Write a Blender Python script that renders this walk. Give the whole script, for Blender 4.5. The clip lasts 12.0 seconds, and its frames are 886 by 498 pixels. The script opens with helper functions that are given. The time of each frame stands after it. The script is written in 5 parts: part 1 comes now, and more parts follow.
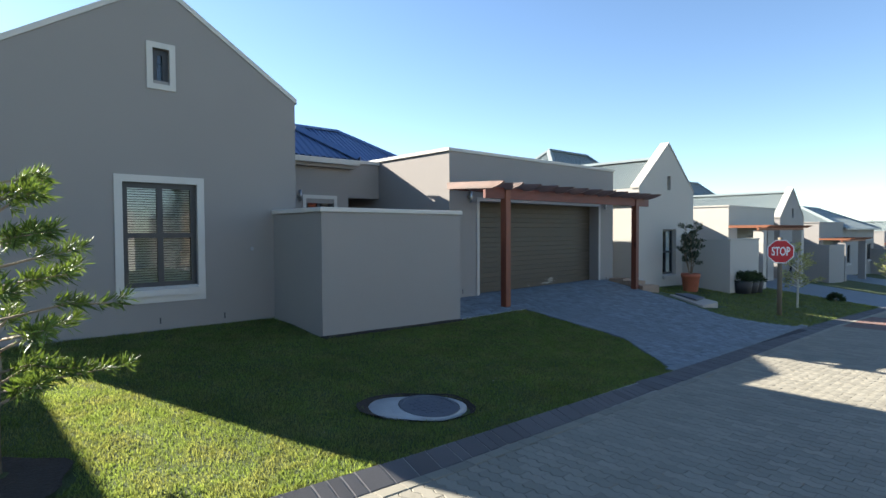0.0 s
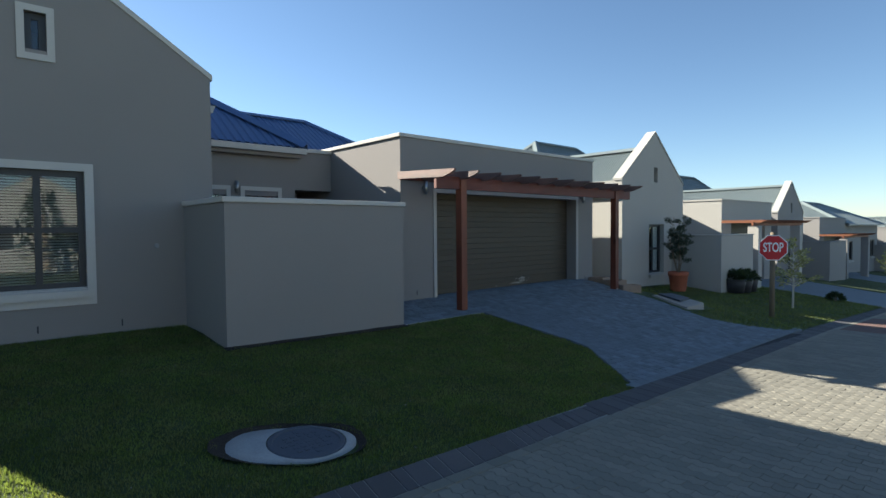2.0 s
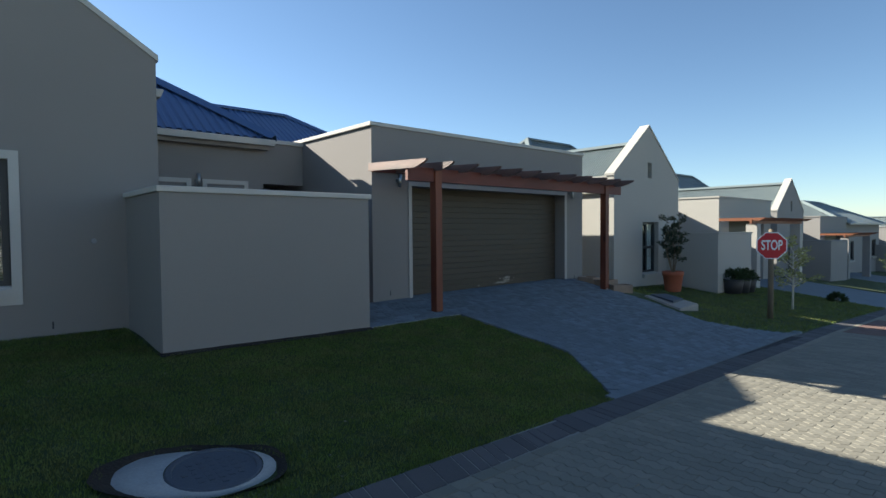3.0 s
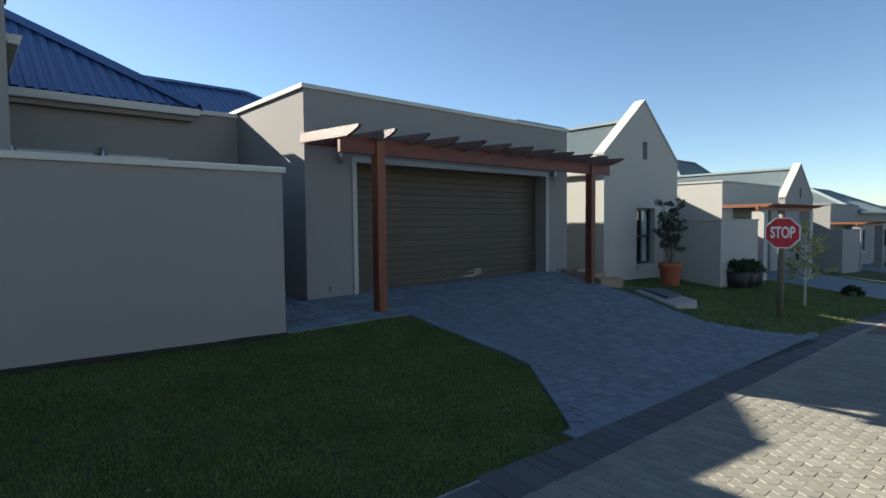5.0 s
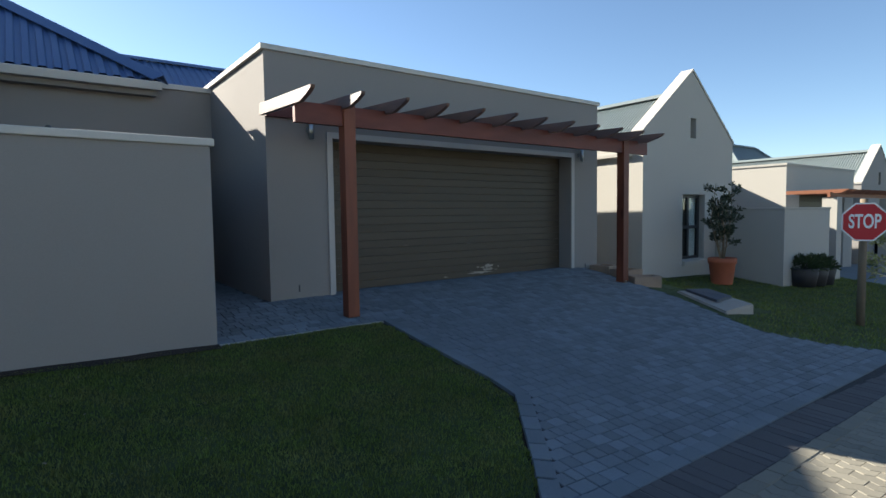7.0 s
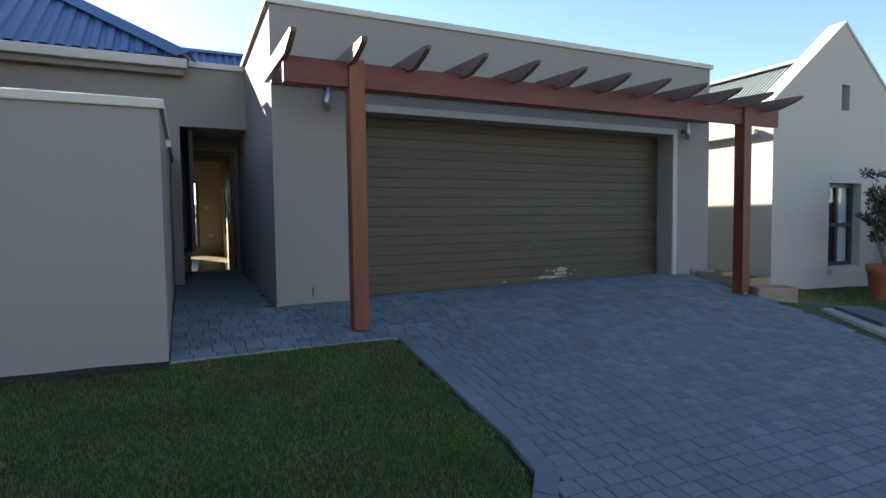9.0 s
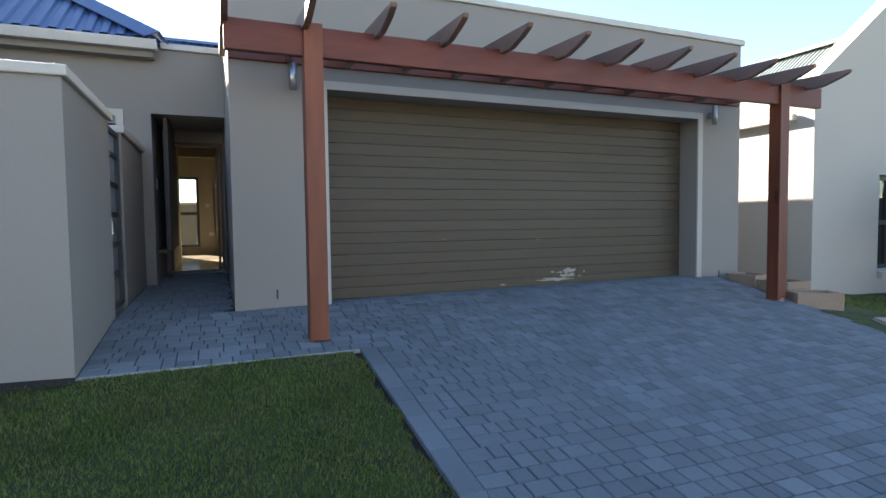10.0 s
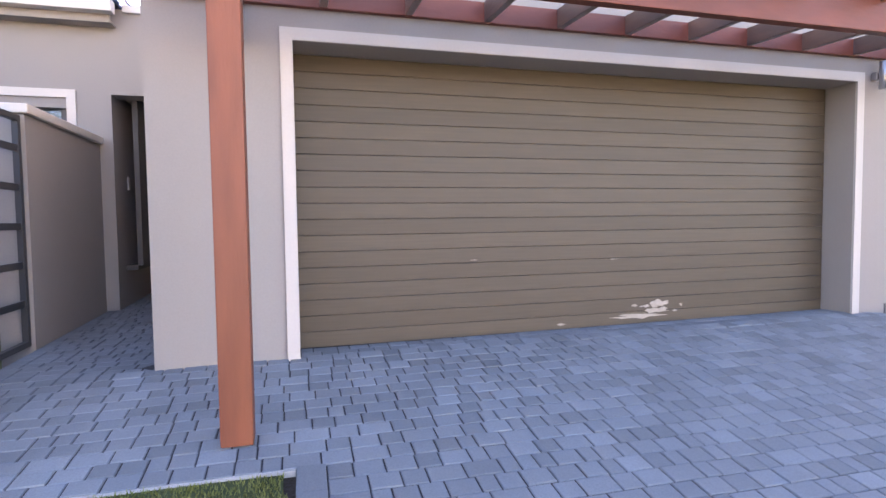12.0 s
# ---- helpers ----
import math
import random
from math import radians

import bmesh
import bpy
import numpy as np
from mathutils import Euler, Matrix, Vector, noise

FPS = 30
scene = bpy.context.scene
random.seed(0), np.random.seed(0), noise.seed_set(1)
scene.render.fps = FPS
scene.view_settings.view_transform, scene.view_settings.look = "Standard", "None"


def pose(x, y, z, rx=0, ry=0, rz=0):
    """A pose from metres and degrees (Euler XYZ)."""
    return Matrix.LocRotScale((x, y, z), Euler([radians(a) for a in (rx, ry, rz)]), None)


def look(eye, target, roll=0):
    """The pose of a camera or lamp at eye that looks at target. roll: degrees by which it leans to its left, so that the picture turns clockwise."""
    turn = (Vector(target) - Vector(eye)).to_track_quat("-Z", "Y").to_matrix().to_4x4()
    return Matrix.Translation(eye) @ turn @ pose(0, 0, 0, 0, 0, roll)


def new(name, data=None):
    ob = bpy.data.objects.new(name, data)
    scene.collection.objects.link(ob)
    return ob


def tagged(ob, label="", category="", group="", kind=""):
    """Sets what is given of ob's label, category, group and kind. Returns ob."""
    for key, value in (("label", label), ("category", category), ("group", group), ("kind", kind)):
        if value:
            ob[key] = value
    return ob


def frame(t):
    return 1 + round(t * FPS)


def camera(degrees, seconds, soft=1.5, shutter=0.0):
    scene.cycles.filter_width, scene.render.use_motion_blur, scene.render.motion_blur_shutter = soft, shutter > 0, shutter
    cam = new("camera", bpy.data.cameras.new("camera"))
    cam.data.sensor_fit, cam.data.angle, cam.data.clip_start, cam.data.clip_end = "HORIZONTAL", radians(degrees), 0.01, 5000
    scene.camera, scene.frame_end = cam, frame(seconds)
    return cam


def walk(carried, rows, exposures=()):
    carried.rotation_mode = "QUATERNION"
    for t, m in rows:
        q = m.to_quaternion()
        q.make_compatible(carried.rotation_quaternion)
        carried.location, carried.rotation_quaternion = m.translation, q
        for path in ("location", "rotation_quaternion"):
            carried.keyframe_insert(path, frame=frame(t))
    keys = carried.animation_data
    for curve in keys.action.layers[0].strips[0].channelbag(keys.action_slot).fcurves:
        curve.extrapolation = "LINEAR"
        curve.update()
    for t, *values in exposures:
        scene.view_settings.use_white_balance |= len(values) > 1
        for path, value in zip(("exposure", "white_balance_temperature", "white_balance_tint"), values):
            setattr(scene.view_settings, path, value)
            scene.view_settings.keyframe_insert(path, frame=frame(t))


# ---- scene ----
cam = camera(78.0, 12.0)
PATH = [
    (0, (-0.792, -0.252, 1.753), (0.551, 1.228, 1.689), -0.3),
    (0.5, (-0.444, -0.243, 1.738), (0.892, 1.244, 1.67), -0.3),
    (1, (-0.068, -0.205, 1.727), (1.269, 1.281, 1.657), -0.3),
    (1.5, (0.328, -0.142, 1.706), (1.665, 1.344, 1.635), -0.4),
    (2, (0.718, -0.052, 1.678), (2.054, 1.435, 1.608), -0.5),
    (2.5, (1.116, 0.037, 1.632), (2.453, 1.522, 1.564), -0.5),
    (3, (1.514, 0.155, 1.584), (2.849, 1.642, 1.517), -0.5),
    (5, (3.182, 0.78, 1.458), (4.508, 2.274, 1.361), -0.6),
    (5.5, (3.587, 0.941, 1.429), (4.898, 2.447, 1.314), -0.7),
    (6, (3.969, 1.078, 1.408), (5.258, 2.602, 1.284), -0.7),
    (6.5, (4.336, 1.224, 1.383), (5.583, 2.782, 1.261), -0.8),
    (7, (4.712, 1.392, 1.369), (5.902, 2.995, 1.249), -0.8),
    (7.5, (5.09, 1.591, 1.352), (6.179, 3.264, 1.234), -0.8),
    (9.5, (6.559, 2.518, 1.158), (7.361, 4.348, 1.057), -0.7),
    (10, (6.909, 2.789, 1.131), (7.669, 4.636, 1.031), -0.7),
    (10.5, (7.206, 3.141, 1.142), (7.913, 5.008, 1.039), -0.8),
    (11, (7.475, 3.541, 1.18), (8.132, 5.428, 1.077), -0.8),
    (11.5, (7.699, 3.957, 1.211), (8.296, 5.863, 1.103), -0.7),
    (12, (7.888, 4.426, 1.24), (8.42, 6.351, 1.137), -0.7),
]
EXPOSURES = [(0, 2.34, 6180, 7), (1.0, 2.08, 6100, 6), (2.5, 1.68, 6050, 4), (5.5, 1.75, 6150, 5), (7.5, 2.04, 6300, 7), (9.3, 2.8, 6700, 10), (10.0, 3.24, 6850, 10), (10.5, 3.58, 7050, 13), (11.0, 4.1, 7400, 18), (12.0, 4.7, 7900, 33)]
walk(cam, [(t, look(eye, target, roll)) for t, eye, target, roll in PATH], EXPOSURES)

# ---- sky, sun and exposure ----
SUN_TO = Vector((-0.375, 1.0, 0.516)).normalized()
world = bpy.data.worlds.new("sky")
scene.world = world
world.use_nodes = True
wn = world.node_tree
sky = wn.nodes.new("ShaderNodeTexSky")
sky.sky_type, sky.sun_disc = "NISHITA", False
sky.sun_elevation = math.asin(SUN_TO.z)
sky.sun_rotation = math.atan2(SUN_TO.x, SUN_TO.y)
sky.air_density, sky.dust_density, sky.ozone_density = 0.82, 0.12, 1.8
wn.links.new(sky.outputs[0], wn.nodes["Background"].inputs[0])
wn.nodes["Background"].inputs[1].default_value = 0.05
sun = new("sun", bpy.data.lights.new("sun", "SUN"))
sun.data.energy, sun.data.angle, sun.data.color = 5.0, radians(0.53), (1.0, 0.90, 0.76)
sun.matrix_world = look(SUN_TO * 60, (0, 0, 0))


# ---- materials ----
def material(name, base, rough=0.8, grain=40.0, grain_amt=0.12, blotch=1.2, blotch_amt=0.18, bump=0.15, bump_scale=None,
             metal=0.0, spec=0.4, island=0.0, each=0.0, stretch=(1, 1, 1), dist=0.01, glow=0.0, second=None, knots=0.0):
    """A procedural surface: base colour varied at two scales, with fine relief."""
    m = bpy.data.materials.new(name)
    m.use_nodes = True
    n, l = m.node_tree.nodes, m.node_tree.links
    bsdf = n["Principled BSDF"]
    bsdf.inputs["Roughness"].default_value = rough
    bsdf.inputs["Metallic"].default_value = metal
    bsdf.inputs["Specular IOR Level"].default_value = spec
    geo = n.new("ShaderNodeNewGeometry")
    sc = n.new("ShaderNodeVectorMath")
    sc.operation = "MULTIPLY"
    sc.inputs[1].default_value = stretch
    l.new(geo.outputs["Position"], sc.inputs[0])

    def noisy(scale, detail=4.0):
        t = n.new("ShaderNodeTexNoise")
        t.inputs["Scale"].default_value, t.inputs["Detail"].default_value = scale, detail
        l.new(sc.outputs[0], t.inputs["Vector"])
        return t.outputs["Fac"]

    def scaled(sock, amount, offset=1.0):
        a = n.new("ShaderNodeMath")
        a.operation = "MULTIPLY_ADD"
        l.new(sock, a.inputs[0])
        a.inputs[1].default_value, a.inputs[2].default_value = amount * 2, offset - amount
        return a.outputs[0]

    def times(a, b):
        x = n.new("ShaderNodeMath")
        x.operation = "MULTIPLY"
        l.new(a, x.inputs[0]), l.new(b, x.inputs[1])
        return x.outputs[0]
    fine = noisy(grain)
    coarse = noisy(blotch, 5.0)
    k = times(scaled(fine, grain_amt), scaled(coarse, blotch_amt))
    if island:
        k = times(k, scaled(geo.outputs["Random Per Island"], island))
    if each:
        info = n.new("ShaderNodeObjectInfo")
        k = times(k, scaled(info.outputs["Random"], each))
    rgb = n.new("ShaderNodeRGB")
    rgb.outputs[0].default_value = (*base, 1)
    colour = rgb.outputs[0]
    if second:
        two = n.new("ShaderNodeMix")
        two.data_type = "RGBA"
        two.inputs[7].default_value = (*second, 1)
        l.new(colour, two.inputs[6])
        ramp = n.new("ShaderNodeMapRange")
        ramp.inputs[1].default_value, ramp.inputs[2].default_value = 0.42, 0.62
        l.new(noisy(blotch * 2.3, 6.0), ramp.inputs[0])
        l.new(ramp.outputs[0], two.inputs[0])
        colour = two.outputs[2]
    if knots:
        vo, kr, ks = n.new("ShaderNodeTexVoronoi"), n.new("ShaderNodeMapRange"), n.new("ShaderNodeVectorMath")
        ks.operation = "MULTIPLY"
        ks.inputs[1].default_value = tuple(max(q, 0.35) * knots for q in stretch)
        l.new(geo.outputs["Position"], ks.inputs[0]), l.new(ks.outputs[0], vo.inputs["Vector"])
        vo.inputs["Scale"].default_value = 1.0
        kr.inputs[1].default_value, kr.inputs[2].default_value, kr.inputs[3].default_value = 0.05, 0.13, 0.4
        l.new(vo.outputs["Distance"], kr.inputs[0])
        k = times(k, kr.outputs[0])
    mul = n.new("ShaderNodeVectorMath")
    mul.operation = "SCALE"
    l.new(colour, mul.inputs[0]), l.new(k, mul.inputs["Scale"])
    l.new(mul.outputs[0], bsdf.inputs["Base Color"])
    if glow:
        # thin leaves let light through
        tl, mx = n.new("ShaderNodeBsdfTranslucent"), n.new("ShaderNodeMixShader")
        mx.inputs[0].default_value = glow
        warm = n.new("ShaderNodeVectorMath")
        warm.operation = "MULTIPLY"
        warm.inputs[1].default_value = (1.5, 1.35, 0.8)
        l.new(mul.outputs[0], warm.inputs[0])
        l.new(warm.outputs[0], tl.inputs[0])
        l.new(bsdf.outputs[0], mx.inputs[1]), l.new(tl.outputs[0], mx.inputs[2])
        l.new(mx.outputs[0], n["Material Output"].inputs[0])
    if bump:
        b = n.new("ShaderNodeBump")
        b.inputs["Strength"].default_value, b.inputs["Distance"].default_value = bump, dist
        l.new(noisy(bump_scale or grain, 5.0), b.inputs["Height"])
        l.new(b.outputs[0], bsdf.inputs["Normal"])
    l.new(scaled(coarse, 0.08, rough), bsdf.inputs["Roughness"])
    return m


PLASTER = material("grey_plaster", (0.258, 0.237, 0.223), 0.9, 90, 0.06, 0.7, 0.06, 0.25, 160, dist=0.004, spec=0.2)
PLASTER_PALE = material("pale_plaster", (0.41, 0.388, 0.352), 0.9, 90, 0.06, 0.7, 0.05, 0.25, 160, dist=0.004, spec=0.2)
PLASTER_DARK = material("taupe_plaster", (0.29, 0.272, 0.258), 0.9, 90, 0.06, 0.7, 0.06, 0.25, 160, dist=0.004, spec=0.2)
TRIM = material("white_trim", (0.50, 0.475, 0.435), 0.75, 60, 0.05, 1.5, 0.07, 0.12, 120, dist=0.003)
BAND = material("pale_grey_band", (0.43, 0.405, 0.375), 0.85, 60, 0.05, 1.5, 0.07, 0.2, 120, dist=0.003)
ROOF = material("blue_roof_sheet", (0.052, 0.100, 0.225), 0.42, 25, 0.05, 0.8, 0.12, 0.03, metal=0.0, spec=0.6)
ROOF_GREY = material("grey_roof_sheet", (0.175, 0.205, 0.205), 0.45, 25, 0.05, 0.8, 0.12, 0.03, spec=0.5)
WOOD = material("red_brown_timber", (0.165, 0.040, 0.025), 0.55, 14, 0.22, 1.4, 0.22, 0.2, 60, stretch=(0.25, 1, 1), each=0.10, second=(0.115, 0.028, 0.018), knots=3.2)
POST = material("red_brown_post", (0.20, 0.058, 0.027), 0.55, 14, 0.22, 1.4, 0.25, 0.2, 60, stretch=(1, 1, 0.16), each=0.08, second=(0.125, 0.033, 0.018), knots=3.2)
RAFTER = material("weathered_rafter", (0.150, 0.078, 0.056), 0.40, 20, 0.25, 2.5, 0.25, 0.25, 60, stretch=(1, 0.2, 1), each=0.15, second=(0.095, 0.055, 0.045), spec=0.9)
WOOD_ORANGE = material("orange_timber", (0.205, 0.075, 0.035), 0.6, 14, 0.2, 1.4, 0.15, 0.1, 60, stretch=(0.3, 1, 1))
DOOR = material("olive_door_slats", (0.074, 0.059, 0.042), 0.46, 22, 0.20, 1.5, 0.16, 0.10, 60, spec=0.25, stretch=(0.12, 1, 3), each=0.07)
DOOR_FAR = material("neighbour_door_slats", (0.10, 0.085, 0.06), 0.5, 22, 0.16, 1.5, 0.14, 0.12, 60, stretch=(0.12, 1, 3), each=0.07)
MORTAR = material("pale_mortar", (0.23, 0.22, 0.20), 0.95, 120, 0.2, 3, 0.2, 0.3)
SCUFF = material("scuffed_primer", (0.34, 0.30, 0.25), 0.9, 30, 0.3, 6, 0.3, 0.1)
FRAME = material("charcoal_aluminium", (0.035, 0.037, 0.04), 0.45, 60, 0.05, 2, 0.08, 0.03)
STEEL = material("brushed_steel", (0.45, 0.45, 0.45), 0.32, 80, 0.08, 3, 0.08, 0.04, metal=0.9)
PAVER = material("blue_grey_paver", (0.148, 0.172, 0.192), 0.85, 130, 0.26, 2.2, 0.22, 0.5, 200, each=0.11, island=0.11, dist=0.004)
ROADPAVER = material("sand_grey_paver", (0.200, 0.184, 0.146), 0.88, 120, 0.22, 1.1, 0.14, 0.35, 200, each=0.12, island=0.12, dist=0.004)
REDPAVER = material("red_brown_paver", (0.165, 0.098, 0.080), 0.88, 120, 0.22, 1.1, 0.14, 0.35, 200, each=0.12, island=0.12, dist=0.004)
KERB = material("charcoal_kerb_block", (0.088, 0.084, 0.086), 0.85, 110, 0.22, 2.5, 0.2, 0.3, 160, each=0.15, island=0.15, dist=0.004)
BED = material("sandy_joint_bed", (0.125, 0.12, 0.115), 0.95, 160, 0.3, 3, 0.2, 0.4)
DRIVEBED = material("paver_joint_sand", (0.034, 0.035, 0.040), 0.95, 160, 0.3, 3, 0.2, 0.4)
SOIL = material("dark_soil", (0.032, 0.024, 0.018), 0.95, 45, 0.4, 3, 0.3, 0.8, 45, dist=0.03)
GRASS = material("lawn_thatch", (0.075, 0.098, 0.034), 0.95, 70, 0.35, 1.3, 0.3, 0.9, 90, dist=0.03, second=(0.05, 0.07, 0.022))
BLADE = material("grass_blade", (0.125, 0.176, 0.052), 0.6, 30, 0.12, 1.6, 0.45, 0, island=0.42, second=(0.158, 0.182, 0.070), glow=0.55)
FARLAND = material("far_ground", (0.11, 0.12, 0.05), 0.95, 4, 0.3, 0.05, 0.3, 0.4)
CONCRETE = material("pale_concrete", (0.42, 0.40, 0.37), 0.9, 70, 0.16, 2.5, 0.2, 0.3, 120)
SLAB = material("worn_warm_concrete", (0.38, 0.345, 0.30), 0.9, 70, 0.18, 2.5, 0.22, 0.3, 120)
COLLAR = material("damp_grey_concrete", (0.36, 0.355, 0.345), 0.9, 60, 0.22, 4, 0.25, 0.4, 90)
IRON = material("cast_iron_lid", (0.085, 0.095, 0.115), 0.55, 80, 0.2, 4, 0.2, 0.3, 70, metal=0.2)
TERRACOTTA = material("terracotta", (0.40, 0.12, 0.065), 0.8, 50, 0.12, 4, 0.16, 0.15)
STONE = material("tan_stone", (0.31, 0.225, 0.165), 0.9, 50, 0.2, 4, 0.25, 0.4)
SIGNRED = material("red_sign_film", (0.50, 0.012, 0.025), 0.4, 30, 0.03, 2, 0.06, 0)
SIGNWHITE = material("white_sign_film", (0.8, 0.8, 0.8), 0.4, 30, 0.03, 2, 0.05, 0)
GREYMETAL = material("grey_sign_back", (0.3, 0.3, 0.31), 0.5, 40, 0.05, 2, 0.08, 0, metal=0.5)
POLE = material("weathered_pole", (0.16, 0.125, 0.085), 0.85, 25, 0.25, 2, 0.2, 0.3, stretch=(1, 1, 0.2))
BARK = material("pale_bark", (0.26, 0.20, 0.14), 0.9, 60, 0.25, 6, 0.2, 0.4)
PALEBARK = material("whitish_bark", (0.60, 0.56, 0.48), 0.9, 60, 0.2, 6, 0.2, 0.4)
LEAF = material("bright_needle_leaf", (0.090, 0.140, 0.030), 0.5, 20, 0.1, 3, 0.15, 0, island=0.45, spec=0.35, glow=0.25)
LEAF_OLIVE = material("olive_leaf", (0.060, 0.078, 0.054), 0.5, 20, 0.1, 3, 0.15, 0, island=0.4, glow=0.2)
LEAF_YOUNG = material("young_leaf", (0.34, 0.35, 0.18), 0.55, 20, 0.1, 3, 0.15, 0, island=0.4, glow=0.35)
LEAF_DARK = material("dark_leaf", (0.040, 0.062, 0.028), 0.6, 20, 0.1, 3, 0.15, 0, island=0.4, glow=0.35)
INTERIOR = material("cream_interior_wall", (0.33, 0.285, 0.205), 0.85, 40, 0.04, 1, 0.05, 0.05)
FLOORTILE = material("glossy_floor_tile", (0.34, 0.30, 0.235), 0.16, 20, 0.06, 1.5, 0.06, 0.01)
BLIND = material("white_blind_slat", (0.43, 0.42, 0.39), 0.6, 60, 0.04, 2, 0.05, 0)
CURTAIN = material("pale_curtain", (0.8, 0.79, 0.76), 0.9, 40, 0.06, 3, 0.08, 0.1)
# near-black room lining: the dimness is in its colour
PAINTED_DIM = material("painted_room_dimness", (0.10, 0.095, 0.09), 0.9, 20, 0.05, 1, 0.06, 0)
DARKWOOD = material("dark_door_timber", (0.085, 0.042, 0.026), 0.5, 14, 0.25, 1.4, 0.2, 0.15, 60, stretch=(1, 1, 0.16))
DRYLEAF = material("dry_leaf_fleck", (0.26, 0.23, 0.16), 0.9, 40, 0.2, 3, 0.2, 0, island=0.4)
PLASTIC = material("black_plastic_tub", (0.045, 0.043, 0.048), 0.55, 40, 0.1, 3, 0.1, 0)

GLASS = bpy.data.materials.new("window_glass")
GLASS.use_nodes = True
_n, _l = GLASS.node_tree.nodes, GLASS.node_tree.links
_n.remove(_n["Principled BSDF"])
_tr, _gl, _mx, _fr = (_n.new(k) for k in ("ShaderNodeBsdfTransparent", "ShaderNodeBsdfGlossy", "ShaderNodeMixShader", "ShaderNodeLayerWeight"))
_tr.inputs[0].default_value = (0.82, 0.86, 0.86, 1)
_gl.inputs["Roughness"].default_value = 0.01
_fr.inputs[0].default_value = 0.5
_pw, _ma = _n.new("ShaderNodeMath"), _n.new("ShaderNodeMath")
_pw.operation, _ma.operation = "POWER", "MULTIPLY_ADD"
_pw.inputs[1].default_value, _ma.inputs[1].default_value, _ma.inputs[2].default_value = 5.0, 0.95, 0.05
_l.new(_fr.outputs["Facing"], _pw.inputs[0]), _l.new(_pw.outputs[0], _ma.inputs[0])
_l.new(_ma.outputs[0], _mx.inputs[0]), _l.new(_tr.outputs[0], _mx.inputs[1]), _l.new(_gl.outputs[0], _mx.inputs[2])
_l.new(_mx.outputs[0], _n["Material Output"].inputs[0])


# ---- mesh helpers ----
def finish(name, bm, mat, smooth=False):
    me = bpy.data.meshes.new(name)
    bmesh.ops.recalc_face_normals(bm, faces=bm.faces)
    bm.to_mesh(me)
    bm.free()
    for m in (mat if isinstance(mat, (list, tuple)) else [mat]):
        me.materials.append(m)
    if smooth:
        for p in me.polygons:
            p.use_smooth = True
    return me


def part(name, bm, mat, parent=None, label="", smooth=False):
    ob = new(name, finish(name, bm, mat, smooth))
    if parent is not None:
        ob.parent = parent
        ob.matrix_parent_inverse = parent.matrix_basis.inverted() if parent.parent is None else (parent.parent.matrix_basis @ parent.matrix_parent_inverse @ parent.matrix_basis).inverted()
    return tagged(ob, label)


def thing(name, at, label, category, group="", kind=""):
    ob = new(name)
    ob.location = at
    ob.empty_display_size = 0.2
    bpy.context.view_layer.update()
    ob.matrix_basis = Matrix.Translation(at)
    return tagged(ob, label, category, group, kind)


def box(bm, x0, x1, y0, y1, z0, z1, bevel=0.0):
    r = bmesh.ops.create_cube(bm, size=1, matrix=Matrix.LocRotScale(((x0 + x1) / 2, (y0 + y1) / 2, (z0 + z1) / 2), None, (x1 - x0, y1 - y0, z1 - z0)))
    if bevel:
        edges = {e for v in r["verts"] for e in v.link_edges}
        bmesh.ops.bevel(bm, geom=list(edges), offset=bevel, segments=2, affect="EDGES", profile=0.6)
    return bm


def prism(bm, pts, axis, a, b):
    """A solid whose outline pts (pairs in the two other axes, in order x y z) runs from a to b along the axis."""
    def place(p, w):
        return {"x": (w, p[0], p[1]), "y": (p[0], w, p[1]), "z": (p[0], p[1], w)}[axis]
    lo = [bm.verts.new(place(p, a)) for p in pts]
    hi = [bm.verts.new(place(p, b)) for p in pts]
    bm.faces.new(lo)
    bm.faces.new(list(reversed(hi)))
    for i in range(len(pts)):
        j = (i + 1) % len(pts)
        bm.faces.new((lo[j], lo[i], hi[i], hi[j]))
    return bm


def slab(bm, u0, u1, z0, z1, holes, axis, a, b):
    """A wall in the plane across axis ('x' or 'y'), from a to b thick, with rectangular holes (u0, u1, z0, z1) right through it."""
    us = sorted({u0, u1, *[h[0] for h in holes], *[h[1] for h in holes]})
    zs = sorted({z0, z1, *[h[2] for h in holes], *[h[3] for h in holes]})
    us, zs = [u for u in us if u0 <= u <= u1], [z for z in zs if z0 <= z <= z1]

    def solid(i, j):
        if not (0 <= i < len(us) - 1 and 0 <= j < len(zs) - 1):
            return False
        u, z = (us[i] + us[i + 1]) / 2, (zs[j] + zs[j + 1]) / 2
        return not any(h[0] < u < h[1] and h[2] < z < h[3] for h in holes)
    verts = {}

    def v(i, j, w):
        key = (i, j, w)
        if key not in verts:
            verts[key] = bm.verts.new((us[i], w, zs[j]) if axis == "y" else (w, us[i], zs[j]))
        return verts[key]
    for i in range(len(us) - 1):
        for j in range(len(zs) - 1):
            if not solid(i, j):
                continue
            for w in (a, b):
                bm.faces.new((v(i, j, w), v(i + 1, j, w), v(i + 1, j + 1, w), v(i, j + 1, w)))
            for di, dj, p, q in ((-1, 0, (0, 0), (0, 1)), (1, 0, (1, 0), (1, 1)), (0, -1, (0, 0), (1, 0)), (0, 1, (0, 1), (1, 1))):
                if not solid(i + di, j + dj):
                    bm.faces.new((v(i + p[0], j + p[1], a), v(i + q[0], j + q[1], a), v(i + q[0], j + q[1], b), v(i + p[0], j + p[1], b)))
    return bm


